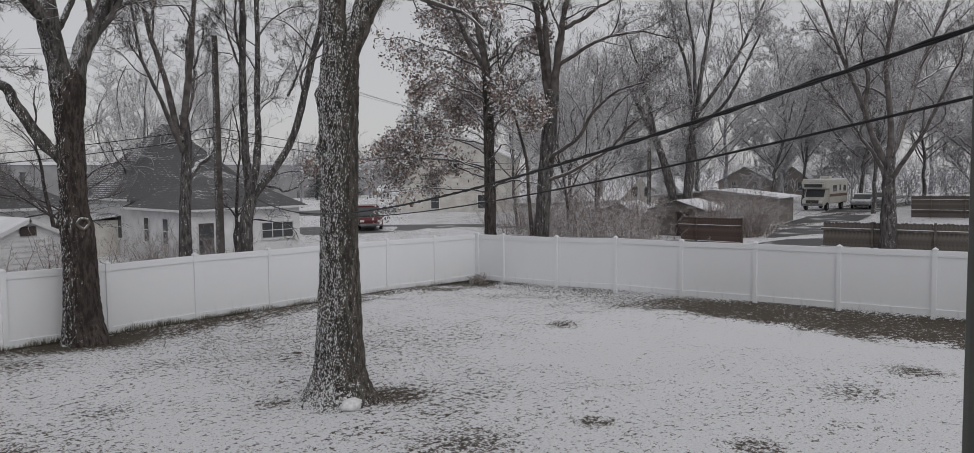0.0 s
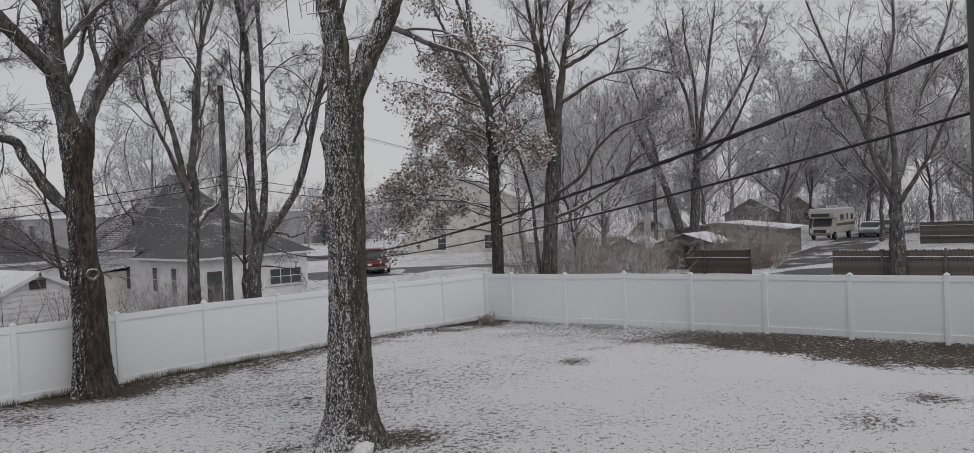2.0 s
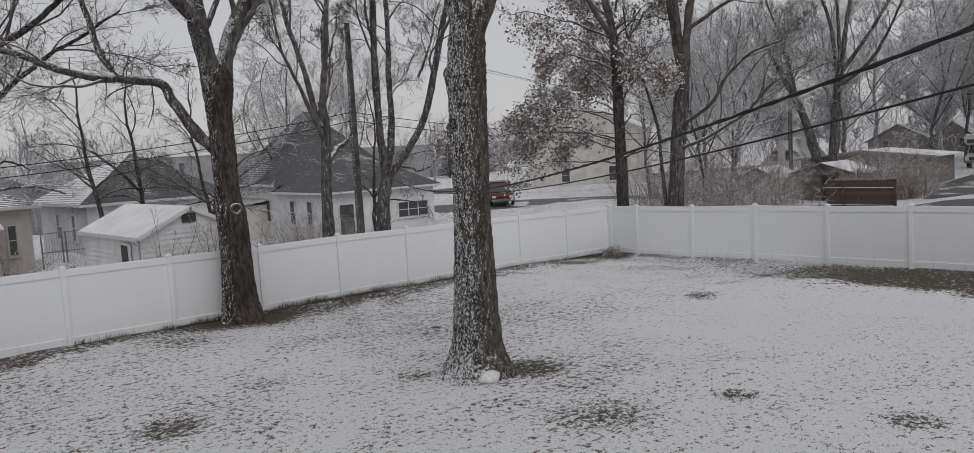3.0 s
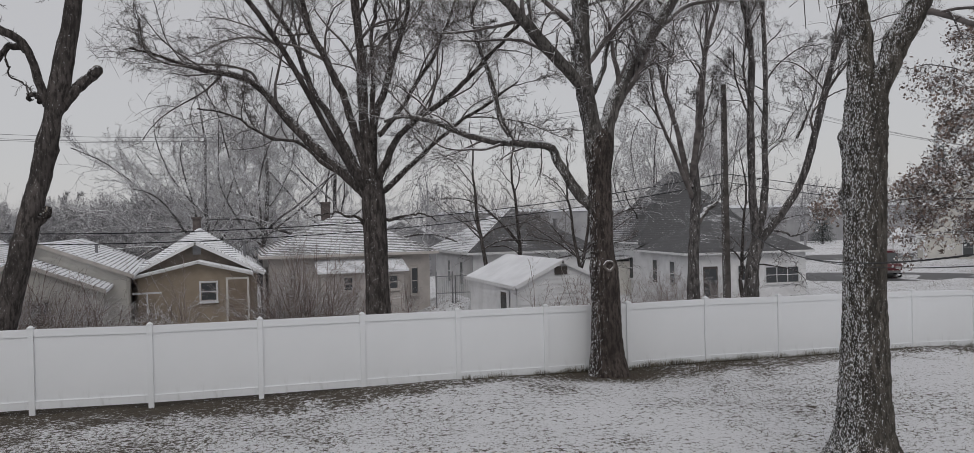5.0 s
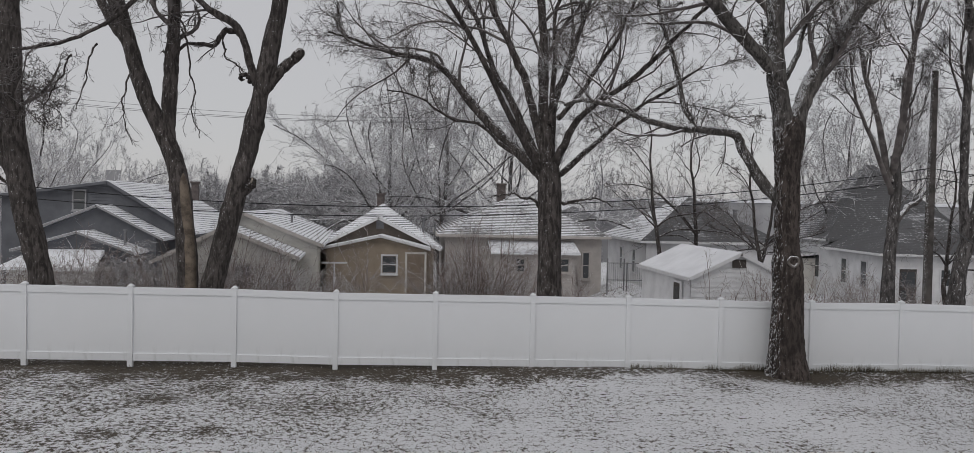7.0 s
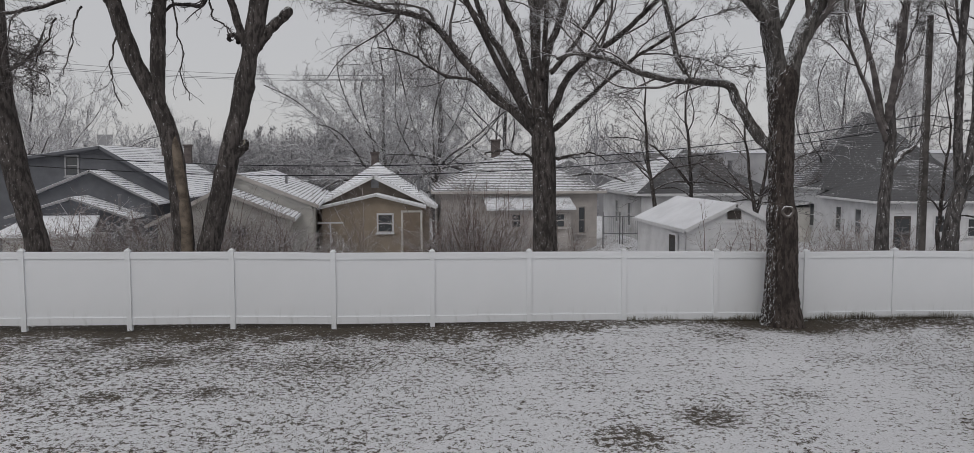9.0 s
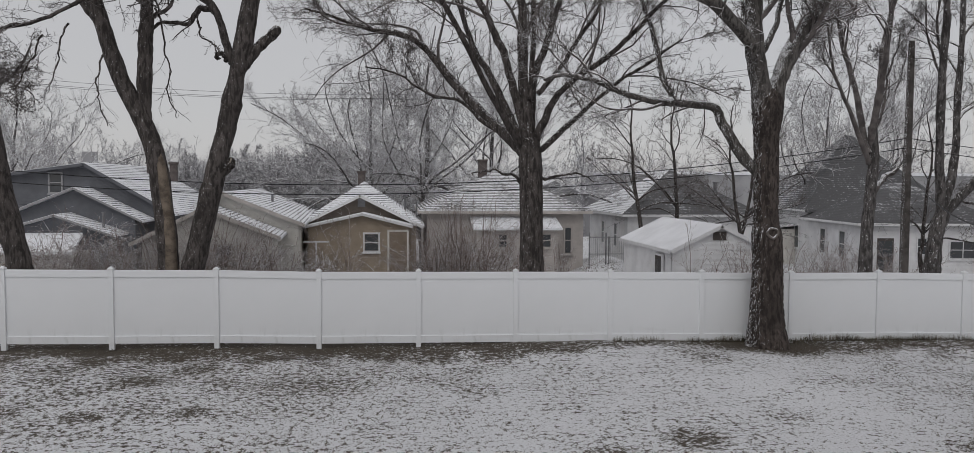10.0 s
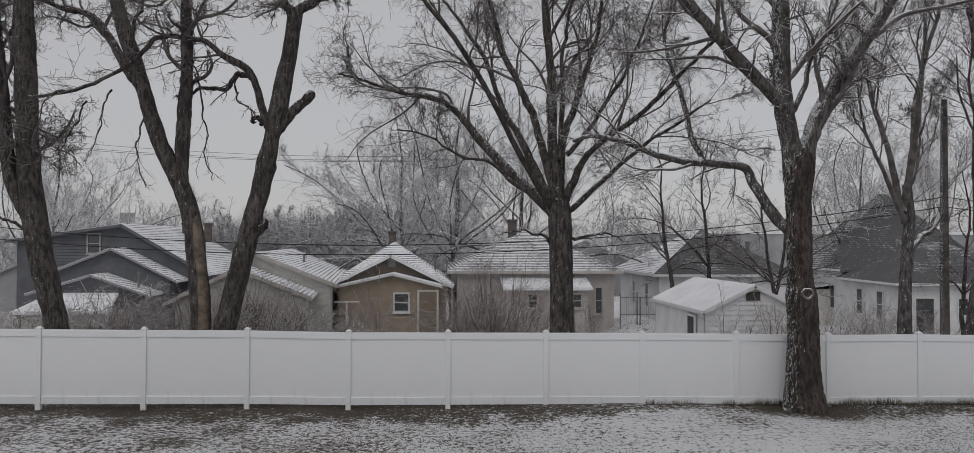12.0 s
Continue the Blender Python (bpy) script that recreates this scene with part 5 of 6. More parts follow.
# ---- vehicles ----
def wheel(parent, x, y, r=0.36, w=0.22):
    bm = bmesh.new()
    bmesh.ops.create_cone(bm, cap_ends=True, segments=20, radius1=r, radius2=r, depth=w, matrix=Matrix.Rotation(radians(90), 4, "X"))
    bmesh.ops.bevel(bm, geom=[e for e in bm.edges if abs(e.verts[0].co.y - e.verts[1].co.y) < 1e-4], offset=0.03, segments=2, affect="EDGES")
    t = part("wheel", bm, RUBBER, parent)
    t.matrix_local = Matrix.Translation((x, y, r))
    bm = bmesh.new()
    bmesh.ops.create_cone(bm, cap_ends=True, segments=16, radius1=r * 0.6, radius2=r * 0.6, depth=w + 0.02, matrix=Matrix.Rotation(radians(90), 4, "X"))
    part("rim", bm, METAL, t)


def car(name, m, outline, cabin, width, paint, label, category, snow):
    """A car from its side outline (length, height), with a glazed cabin, wheels, lamps and bumpers."""
    c = thing(name, m, label, category, "parked vehicles")
    bm = prism(bmesh.new(), outline, -width / 2, width / 2)
    bmesh.ops.bevel(bm, geom=list(bm.edges), offset=0.06, segments=2, affect="EDGES", profile=0.6)
    part("body", bm, paint, c)
    bm = prism(bmesh.new(), cabin, -width / 2 + 0.1, width / 2 - 0.1)
    bmesh.ops.bevel(bm, geom=list(bm.edges), offset=0.07, segments=2, affect="EDGES")
    part("cabin_glass", bm, GLASS, c, "dark glazing")
    x0, x1 = min(x for x, _ in cabin), max(x for x, _ in cabin)
    zt = max(z for _, z in cabin)
    tops = [x for x, z in cabin if z > zt - 0.05]
    boxed("roof", snow, c, min(tops) - 0.05, max(tops) + 0.05, -width / 2 + 0.12, width / 2 - 0.12, zt - 0.02, zt + 0.07, 0.03)
    length = max(x for x, _ in outline)
    for px in (min(tops), (min(tops) + max(tops)) / 2, max(tops)):
        boxed("pillar", paint, c, px - 0.05, px + 0.05, -width / 2 + 0.085, width / 2 - 0.085, 0.9, zt)
    for wx in (length * 0.19, length * 0.80):
        for wy in (-width / 2 + 0.08, width / 2 - 0.08):
            wheel(c, wx, wy)
    for ly in (-width / 2 + 0.25, width / 2 - 0.25):
        boxed("headlight", WHITE_TRIM, c, -0.03, 0.05, ly - 0.16, ly + 0.16, 0.66, 0.82, 0.02)
        boxed("tail_light", RED_PAINT, c, length - 0.05, length + 0.03, ly - 0.14, ly + 0.14, 0.75, 0.98, 0.02)
    boxed("bumper", METAL, c, -0.1, 0.1, -width / 2 + 0.05, width / 2 - 0.05, 0.38, 0.55, 0.03)
    boxed("bumper", METAL, c, length - 0.1, length + 0.1, -width / 2 + 0.05, width / 2 - 0.05, 0.38, 0.55, 0.03)
    return c


SUV = [(0, 0.4), (4.7, 0.4), (4.75, 1.05), (1.35, 1.08), (0.15, 1.0), (0, 0.8)]
SUV_TOP = [(1.2, 1.05), (4.65, 1.05), (4.5, 1.75), (1.85, 1.78)]
car("red_suv", pose(40.4, 50.6, gz(41, 52) + 0.04, 0, 0, 52), SUV, SUV_TOP, 1.85, RED_PAINT, "dark red sport utility car on the back street", "car", RED_PAINT)
SEDAN = [(0, 0.35), (4.6, 0.35), (4.6, 0.9), (3.6, 0.98), (1.35, 0.95), (0.1, 0.78)]
SEDAN_TOP = [(1.2, 0.93), (3.9, 0.95), (3.2, 1.42), (1.95, 1.42)]
car("parked_car", pose(84.5, 26.2, gz(86, 26) + 0.03, 0, 0, 8), SEDAN, SEDAN_TOP, 1.8, CAR_GREY, "grey saloon car covered with fresh snow", "car", ROOF_WHITE)
car("parked_car", pose(91.0, 26.4, gz(92, 26) + 0.03, 0, 0, 8), SEDAN, SEDAN_TOP, 1.8, CAR_GREY, "grey saloon car half hidden under snow", "car", ROOF_WHITE)


def motorhome():
    v = thing("motorhome", pose(79.5, 29.4, gz(81, 29) + 0.02, 0, 0, -2), "cream motorhome with a brown stripe and snow on its roof", "motorhome", "parked vehicles")
    body = prism(bmesh.new(), [(1.55, 0.65), (7.2, 0.65), (7.25, 3.0), (0.35, 3.0), (0.2, 2.75), (0.4, 2.2), (1.55, 2.05)], -1.15, 1.15)
    bmesh.ops.bevel(body, geom=list(body.edges), offset=0.09, segments=3, affect="EDGES")
    part("body", body, RV_PAINT, v)
    nose = prism(bmesh.new(), [(0, 0.5), (1.7, 0.5), (1.7, 2.1), (1.1, 2.1), (0.75, 1.3), (0.05, 1.15)], -1.0, 1.0)
    bmesh.ops.bevel(nose, geom=list(nose.edges), offset=0.07, segments=2, affect="EDGES")
    part("cab", nose, RV_PAINT, v)
    ws = prism(bmesh.new(), [(0.73, 1.32), (1.08, 2.06), (1.06, 2.08), (0.69, 1.34)], -0.88, 0.88)
    part("windscreen", ws, GLASS, v)
    boxed("grille", DARK_DOOR, v, -0.04, 0.06, -0.6, 0.6, 0.72, 1.05, 0.02)
    boxed("bumper", METAL, v, -0.14, 0.04, -1.0, 1.0, 0.48, 0.68, 0.03)
    for y in (-0.8, 0.8):
        boxed("headlight", WHITE_TRIM, v, -0.05, 0.05, y - 0.13, y + 0.13, 0.78, 1.0, 0.03)
        boxed("stripe", RV_STRIPE, v, 1.6, 7.2, y * 1.445 - 0.006, y * 1.445 + 0.006, 1.35, 1.62)
        for x0, x1, z0, z1 in ((2.6, 3.7, 1.85, 2.45), (4.6, 5.1, 1.9, 2.5), (5.9, 6.7, 1.85, 2.45)):
            boxed("side_window", GLASS, v, x0, x1, y * 1.44 - 0.012, y * 1.44 + 0.012, z0, z1, 0.03)
    boxed("cab_over_window", GLASS, v, 0.18, 0.32, -0.85, 0.85, 2.3, 2.62, 0.02)
    boxed("roof_snow", ROOF_WHITE, v, 0.4, 7.2, -1.08, 1.08, 2.99, 3.1, 0.04)
    boxed("roof_unit", RV_PAINT, v, 3.6, 4.6, -0.4, 0.4, 3.1, 3.35, 0.06)
    for x in (1.2, 5.6):
        for y in (-1.0, 1.0):
            wheel(v, x, y, 0.4, 0.25)


motorhome()


# ---- wire gate between the houses ----
gate = thing("wire_gate", pose(6.6, 44.6, 0), "rusty wire yard gate and fence between the houses", "gate")
for gx in (0.0, 0.85, 1.0, 2.0, 3.0):
    boxed("gate_post", METAL, gate, gx - 0.03, gx + 0.03, -0.03, 0.03, -0.4, 1.55 if gx < 0.9 else 1.35)
for gz0 in (0.45, 1.3):
    boxed("rail", METAL, gate, 0, 3.0, -0.015, 0.015, gz0, gz0 + 0.035)
for k in range(26):
    boxed("wire", METAL, gate, 0.08 + k * 0.112, 0.088 + k * 0.112, -0.006, 0.006, 0.0, 1.3)

# ---- washing-line post by the tan cottage ----
line_post = thing("washing_line_post", pose(-6.45, 40.2, gz(-6.45, 40.2), 0, 0, 6), "pale metal washing-line post with a crossbar", "post")
boxed("upright", WHITE_TRIM, line_post, -0.035, 0.035, -0.035, 0.035, -0.3, 2.25, 0.01)
boxed("crossbar", WHITE_TRIM, line_post, -0.55, 0.55, -0.03, 0.03, 2.25, 2.32, 0.01)

# ---- sign board far off over the roofs ----
board = thing("far_sign", pose(-30, 80, gz(-30, 80)), "square grey sign board on a steel mast", "sign")
boxed("mast", METAL, board, -0.12, 0.12, -0.07, 0.07, 0, 7.3, 0.02)
boxed("panel", GREY_BLOCK, board, -0.65, 0.65, -0.3, -0.12, 7.2, 8.1, 0.03)


# ---- trees further off ----
def generic_tree(rng_seed, name, height, wood, twig, label, counts, spread=0.5, stems=7, twig_r=0.007, group="far bare trees", single=True, girth=0.016, fork=0.2):
    """A bare tree grown by chance: a leaning trunk that parts into rising, bending boughs and a haze of twigs."""
    rng = np.random.RandomState(rng_seed)
    tree = thing(name, Matrix.Identity(4), label, "tree", group)
    tilt = rng.uniform(-0.05, 0.05, 2) * height
    line = curve([(0, 0, -0.6), (tilt[0] * 0.1, 0, height * 0.12), (tilt[0] * 0.4, tilt[1] * 0.3, height * 0.26), (tilt[0] * 1.3, tilt[1], height * 0.5), (tilt[0] * 0.7, tilt[1] * 1.6, height * 0.72), (tilt[0] * 2.2, tilt[1] * 1.3, height * 0.93)], 24)
    line[3:] += np.cumsum(rng.normal(size=(21, 3)) * height * 0.004, axis=0)
    rad = np.interp(np.linspace(0, 1, 24), (0, 0.3, 1), (height * girth, height * girth * 0.7, height * 0.002))
    mesh_of("trunk", [tubes(line[None], rad[None], 10)], wood, tree)
    mains, radii = [line[8:22]], [rad[8:22]]
    for i in range(stems):
        a = i * 2.4 + rng.uniform(-0.6, 0.6)
        f = fork + 0.36 * rng.uniform(0, 1)
        k = int(np.interp(height * f, line[:, 2], np.arange(24)))
        head = np.array([math.cos(a), math.sin(a), rng.uniform(0.55, 1.3)])
        length = height * (1.0 - f) * rng.uniform(0.65, 1.05) * (0.6 + spread * 0.6)
        bough, drift = [line[k]], np.zeros(3)
        for j in range(13):
            drift = drift * 0.6 + rng.normal(size=3) * 0.07
            head = head / np.linalg.norm(head) + drift + np.array([0, 0, 0.05 if j < 8 else -0.02])
            bough.append(bough[-1] + head / np.linalg.norm(head) * length / 13)
        mains.append(np.array(bough))
        radii.append(np.linspace(rad[k] * rng.uniform(0.4, 0.65), height * 0.0018, 14))
    mains, radii = np.array(mains), np.array(radii)
    c1, c2, c3 = counts
    b0, r0 = sprout(rng, mains, radii, 3, 0.55, 14, 0.5, 0.12, 0.2, 0.08, 0.5, twig_r * 2.2, height * 0.32, 0.3)
    if single:
        for one, r in zip(mains[1:], radii[1:]):
            mesh_of("limb", [tubes(one[None], r[None], 7)], wood, tree)
    chunks = [tubes(b0, r0, 4)] + ([] if single else [tubes(mains[1:], radii[1:], 5)])
    mains, radii = np.concatenate([mains, b0]), np.concatenate([radii, r0])
    b1, r1 = sprout(rng, mains, radii, c1, 0.55, 6, 0.6, 0.16, 0.12, 0.14, 0.45, twig_r * 1.6, height * 0.26)
    b2, r2 = sprout(rng, b1, r1, c2, 0.65, 4, 0.7, 0.14, 0.12, 0.18, 0.55, twig_r * 1.25, height * 0.17)
    b3, r3 = sprout(rng, b2, r2, c3, 0.75, 3, 0.75, 0.08, 0.1, 0.22, 0.6, twig_r, height * 0.115)
    mesh_of("crown", chunks + [tubes(b1, r1, 3), tubes(b2, r2, 3), tubes(b3, r3, 3)], twig, tree, "fine snow-dusted twigs")
    return tree


def stand(x, y, s=1.0, turn=0.0, stretch=1.0):
    return Matrix.LocRotScale((x, y, gz(x, y)), Euler((0, 0, turn)), (s, s, s * stretch))


def plant(source, spots):
    """Set copies of a tree about; the first spot takes the tree itself."""
    for i, (x, y, s, turn) in enumerate(spots):
        if i == 0:
            source.matrix_world = stand(x, y, s, turn)
        else:
            c = copy_thing(source, stand(x, y, 1, turn))
            c.scale = (s, s, s)


slim = generic_tree(31, "tree", 11.0, BARK_L, TWIG, "slender bare tree among the houses", (4, 4, 3), 0.33, 5, group="slender bare trees", twig_r=0.006, fork=0.3)
plant(slim, [(9.4, 44.5, 0.95, 0.4), (11.6, 46, 1.0, 2.0), (14.6, 45, 0.9, 4.1), (12.9, 40.5, 0.85, 1.0), (18.6, 36.0, 0.8, 5.0)])
# The trees from here on wear colours paled to stand for snowfall haze.
mid = generic_tree(32, "tree", 15.0, BARK_FAR, TWIG_FINE, "snow-dusted bare tree beyond the houses, its colour paled for haze", (6, 5, 4), 0.6, 9, twig_r=0.0125, girth=0.0115)
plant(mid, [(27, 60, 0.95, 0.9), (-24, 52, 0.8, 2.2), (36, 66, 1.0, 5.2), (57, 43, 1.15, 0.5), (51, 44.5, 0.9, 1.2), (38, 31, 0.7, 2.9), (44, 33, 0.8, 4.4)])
lofty = generic_tree(34, "tree", 17.0, BARK_PALE, TWIG_FINE, "tall bare tree beyond the lane, its dense snowy crown coloured pale for haze", (7, 5, 4), 0.75, 11, twig_r=0.0165, girth=0.013)
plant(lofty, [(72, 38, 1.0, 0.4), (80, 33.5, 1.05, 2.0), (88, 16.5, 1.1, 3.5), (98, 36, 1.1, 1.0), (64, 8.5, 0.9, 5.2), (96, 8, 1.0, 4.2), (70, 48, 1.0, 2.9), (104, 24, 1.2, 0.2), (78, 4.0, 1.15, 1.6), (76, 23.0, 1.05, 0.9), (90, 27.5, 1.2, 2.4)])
fine = generic_tree(36, "tree", 14.0, BARK_PALE, TWIG_FINE, "bare tree beyond the houses, its dense snowy twigs coloured pale for haze", (6, 5, 4), 0.7, 10, twig_r=0.0115, girth=0.015, fork=0.1)
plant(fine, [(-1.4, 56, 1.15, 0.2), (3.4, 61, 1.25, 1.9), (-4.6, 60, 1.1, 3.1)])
haze = generic_tree(37, "tree", 8.0, TWIG_FINE, TWIG_HAZE, "low bare tree with a rounded snowy crown, coloured grey for haze", (5, 5, 5), 0.75, 11, twig_r=0.02, single=False, girth=0.012, fork=0.08)
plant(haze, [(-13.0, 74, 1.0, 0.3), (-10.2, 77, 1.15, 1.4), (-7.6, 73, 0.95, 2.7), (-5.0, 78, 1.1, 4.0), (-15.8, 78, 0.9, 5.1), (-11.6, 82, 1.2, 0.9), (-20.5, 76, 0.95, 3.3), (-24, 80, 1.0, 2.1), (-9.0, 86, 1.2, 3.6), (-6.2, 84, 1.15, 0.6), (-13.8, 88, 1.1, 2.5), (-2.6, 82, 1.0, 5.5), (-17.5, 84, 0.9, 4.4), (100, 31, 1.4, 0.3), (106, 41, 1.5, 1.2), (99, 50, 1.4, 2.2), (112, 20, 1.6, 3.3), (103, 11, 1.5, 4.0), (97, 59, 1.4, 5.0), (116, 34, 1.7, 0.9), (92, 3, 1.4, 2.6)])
mist = generic_tree(33, "tree", 17.0, TWIG_MIST, TWIG_MIST, "bare tree coloured pale as if fading into the snowfall", (4, 4, 3), 0.5, 7, twig_r=0.021, single=False)
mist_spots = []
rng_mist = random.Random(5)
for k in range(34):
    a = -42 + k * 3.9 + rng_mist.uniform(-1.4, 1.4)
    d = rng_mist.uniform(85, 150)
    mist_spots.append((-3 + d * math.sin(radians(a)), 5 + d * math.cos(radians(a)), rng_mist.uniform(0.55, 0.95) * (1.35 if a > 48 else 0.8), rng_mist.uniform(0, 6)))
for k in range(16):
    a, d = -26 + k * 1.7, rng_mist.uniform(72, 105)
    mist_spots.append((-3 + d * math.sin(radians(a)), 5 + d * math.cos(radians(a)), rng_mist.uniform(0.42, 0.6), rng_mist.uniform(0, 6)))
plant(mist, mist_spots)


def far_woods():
    """The wooded rise that closes the view: many thin trees, coloured pale for haze, in one mesh."""
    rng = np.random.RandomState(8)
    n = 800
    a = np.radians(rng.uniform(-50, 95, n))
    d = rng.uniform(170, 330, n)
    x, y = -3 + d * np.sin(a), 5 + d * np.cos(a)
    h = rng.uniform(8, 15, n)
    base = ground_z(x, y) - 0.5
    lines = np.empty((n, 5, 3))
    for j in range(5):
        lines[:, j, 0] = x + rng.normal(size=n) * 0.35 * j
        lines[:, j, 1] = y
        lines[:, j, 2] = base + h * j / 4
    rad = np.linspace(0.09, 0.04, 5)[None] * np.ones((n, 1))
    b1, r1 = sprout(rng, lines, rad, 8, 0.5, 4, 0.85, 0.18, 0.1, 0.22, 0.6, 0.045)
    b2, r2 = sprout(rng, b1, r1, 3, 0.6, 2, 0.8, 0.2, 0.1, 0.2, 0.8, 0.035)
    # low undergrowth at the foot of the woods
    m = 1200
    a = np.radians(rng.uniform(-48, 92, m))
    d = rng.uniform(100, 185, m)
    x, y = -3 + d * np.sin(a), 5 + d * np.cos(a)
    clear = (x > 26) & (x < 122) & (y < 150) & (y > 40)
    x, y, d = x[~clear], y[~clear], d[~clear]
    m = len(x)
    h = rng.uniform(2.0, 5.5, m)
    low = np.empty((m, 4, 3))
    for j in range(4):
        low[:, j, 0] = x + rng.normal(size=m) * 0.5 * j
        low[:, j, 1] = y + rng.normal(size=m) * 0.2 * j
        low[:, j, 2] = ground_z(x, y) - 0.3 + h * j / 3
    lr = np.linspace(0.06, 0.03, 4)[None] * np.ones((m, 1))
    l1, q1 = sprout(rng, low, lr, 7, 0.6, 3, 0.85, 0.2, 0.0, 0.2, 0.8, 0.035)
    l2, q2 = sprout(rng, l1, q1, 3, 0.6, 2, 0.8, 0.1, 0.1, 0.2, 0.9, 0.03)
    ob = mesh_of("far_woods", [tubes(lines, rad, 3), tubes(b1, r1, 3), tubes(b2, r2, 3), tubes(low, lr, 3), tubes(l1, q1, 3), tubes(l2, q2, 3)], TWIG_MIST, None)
    tagged(ob, "bare woodland closing the view, coloured pale for haze", "woods", kind="stuff")


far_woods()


def conifer(x, y, h, r, seed):
    rng = np.random.RandomState(seed)
    t = thing("conifer", Matrix.Translation((x, y, gz(x, y))), "dark evergreen tree dusted with snow", "tree", "conifers")
    line = np.array([[[0, 0, -0.3], [0, 0, h * 0.5], [0, 0, h]]])
    mesh_of("trunk", [tubes(line, np.array([[0.18, 0.12, 0.03]]), 8)], BARK_FAR, t)
    n = 260
    u = rng.uniform(0.05, 0.98, n)
    a = rng.uniform(0, 6.28, n)
    l = r * (1 - u) * rng.uniform(0.6, 1.1, n) + 0.15
    b = np.empty((n, 4, 3))
    for j in range(4):
        f = j / 3
        b[:, j] = np.stack([np.cos(a) * l * f, np.sin(a) * l * f, u * h - 0.25 * l * f + 0.1 * l * f * f], -1)
    rr = np.linspace(0.03, 0.01, 4)[None] * np.ones((n, 1))
    c, rc = sprout(rng, b, rr, 9, 0.4, 3, 0.9, -0.15, 0.1, 0.2, 0.8, 0.02)
    mesh_of("foliage", [tubes(b, rr, 4), tubes(c, rc, 3)], CONIFER, t)


for cx, cy, ch, cr, cs in ((76, 80, 15, 3.8, 1), (81, 84, 14, 3.4, 2), (86, 112, 9, 2.4, 3), (96, 114, 9, 2.4, 4)):
    conifer(cx, cy, ch, cr, cs)


# ---- brush and shrubs along the back of the fence ----
def brush(x, y, r, h, n, seed, material=BRUSH, label="tangle of leafless brush with caught snow", arch=0.0, name="brush"):
    rng = np.random.RandomState(seed)
    t = thing(name, Matrix.Translation((x, y, gz(x, y))), label, "shrub", "brush behind the fence")
    base = np.stack([rng.normal(size=n) * r * 0.55, rng.normal(size=n) * r * 0.4, np.full(n, -0.1)], -1)
    head = np.stack([rng.normal(size=n) * 0.35, rng.normal(size=n) * 0.35, np.ones(n)], -1)
    length = h * rng.uniform(0.5, 1.15, n)
    lines = np.empty((n, 7, 3))
    lines[:, 0] = base
    for j in range(1, 7):
        head = head + rng.normal(size=head.shape) * 0.12 - np.array([0, 0, arch * j / 6])
        head /= np.linalg.norm(head, axis=-1, keepdims=True)
        lines[:, j] = lines[:, j - 1] + head * (length / 6)[:, None]
    rad = np.linspace(0.018, 0.007, 7)[None] * np.ones((n, 1))
    mesh_of("thicket", [tubes(lines, rad, 4)], material, t)
    b, rb = sprout(rng, lines, rad, 8, 0.35, 3, 0.8, 0.1 - arch, 0.2, 0.2, 0.6, 0.0065)
    c, rc = sprout(rng, b, rb, 5, 0.5, 3, 0.8, 0.0, 0.1, 0.22, 0.8, 0.004)
    tagged(mesh_of("fine_growth", [tubes(b, rb, 3), tubes(c, rc, 3)], material, t), kind="stuff")


BRUSH_SPOTS = [(-8.6, 33.5, 1.2, 3.3, 60, 0.15), (-7.2, 33.0, 1.0, 2.9, 55, 0.2), (-10.3, 34.3, 1.3, 3.3, 60, 0.2), (-11.6, 34.0, 1.2, 2.8, 50, 0.25), (-9.4, 35.0, 1.2, 3.0, 50, 0.2), (-5.9, 36.5, 0.8, 2.4, 30, 0.2), (-14.6, 34.2, 1.2, 3.5, 90, 0.5), (-13.2, 34.4, 1.0, 3.3, 80, 0.5), (-16.8, 33.0, 1.5, 2.8, 50, 0.2), (-18.6, 34.0, 1.4, 2.8, 50, 0.2),
               (-5.0, 38.5, 0.25, 3.6, 9, 0.0), (-0.9, 34.0, 1.0, 4.0, 60, 0.1), (-2.4, 34.2, 0.8, 2.6, 40, 0.2), (0.1, 34.4, 0.8, 3.7, 40, 0.1), (3.2, 36.0, 0.6, 2.8, 14, 0.1), (8.6, 34.2, 0.7, 2.9, 10, 0.0), (10.3, 34.4, 0.8, 2.9, 12, 0.0)]
BRUSH_SPOTS += [(12.6, 33.5, 1.3, 2.5, 40, 0.2), (14.5, 36.0, 1.3, 2.6, 40, 0.2), (17.5, 37.0, 1.6, 2.6, 40, 0.2), (34, 31, 1.8, 4.5, 50, 0.05), (38, 29, 1.6, 4.0, 50, 0.05), (40, 33, 1.8, 4.5, 50, 0.05), (43, 29, 1.6, 3.4, 50, 0.1), (53, 27.5, 1.6, 3.0, 50, 0.1)]
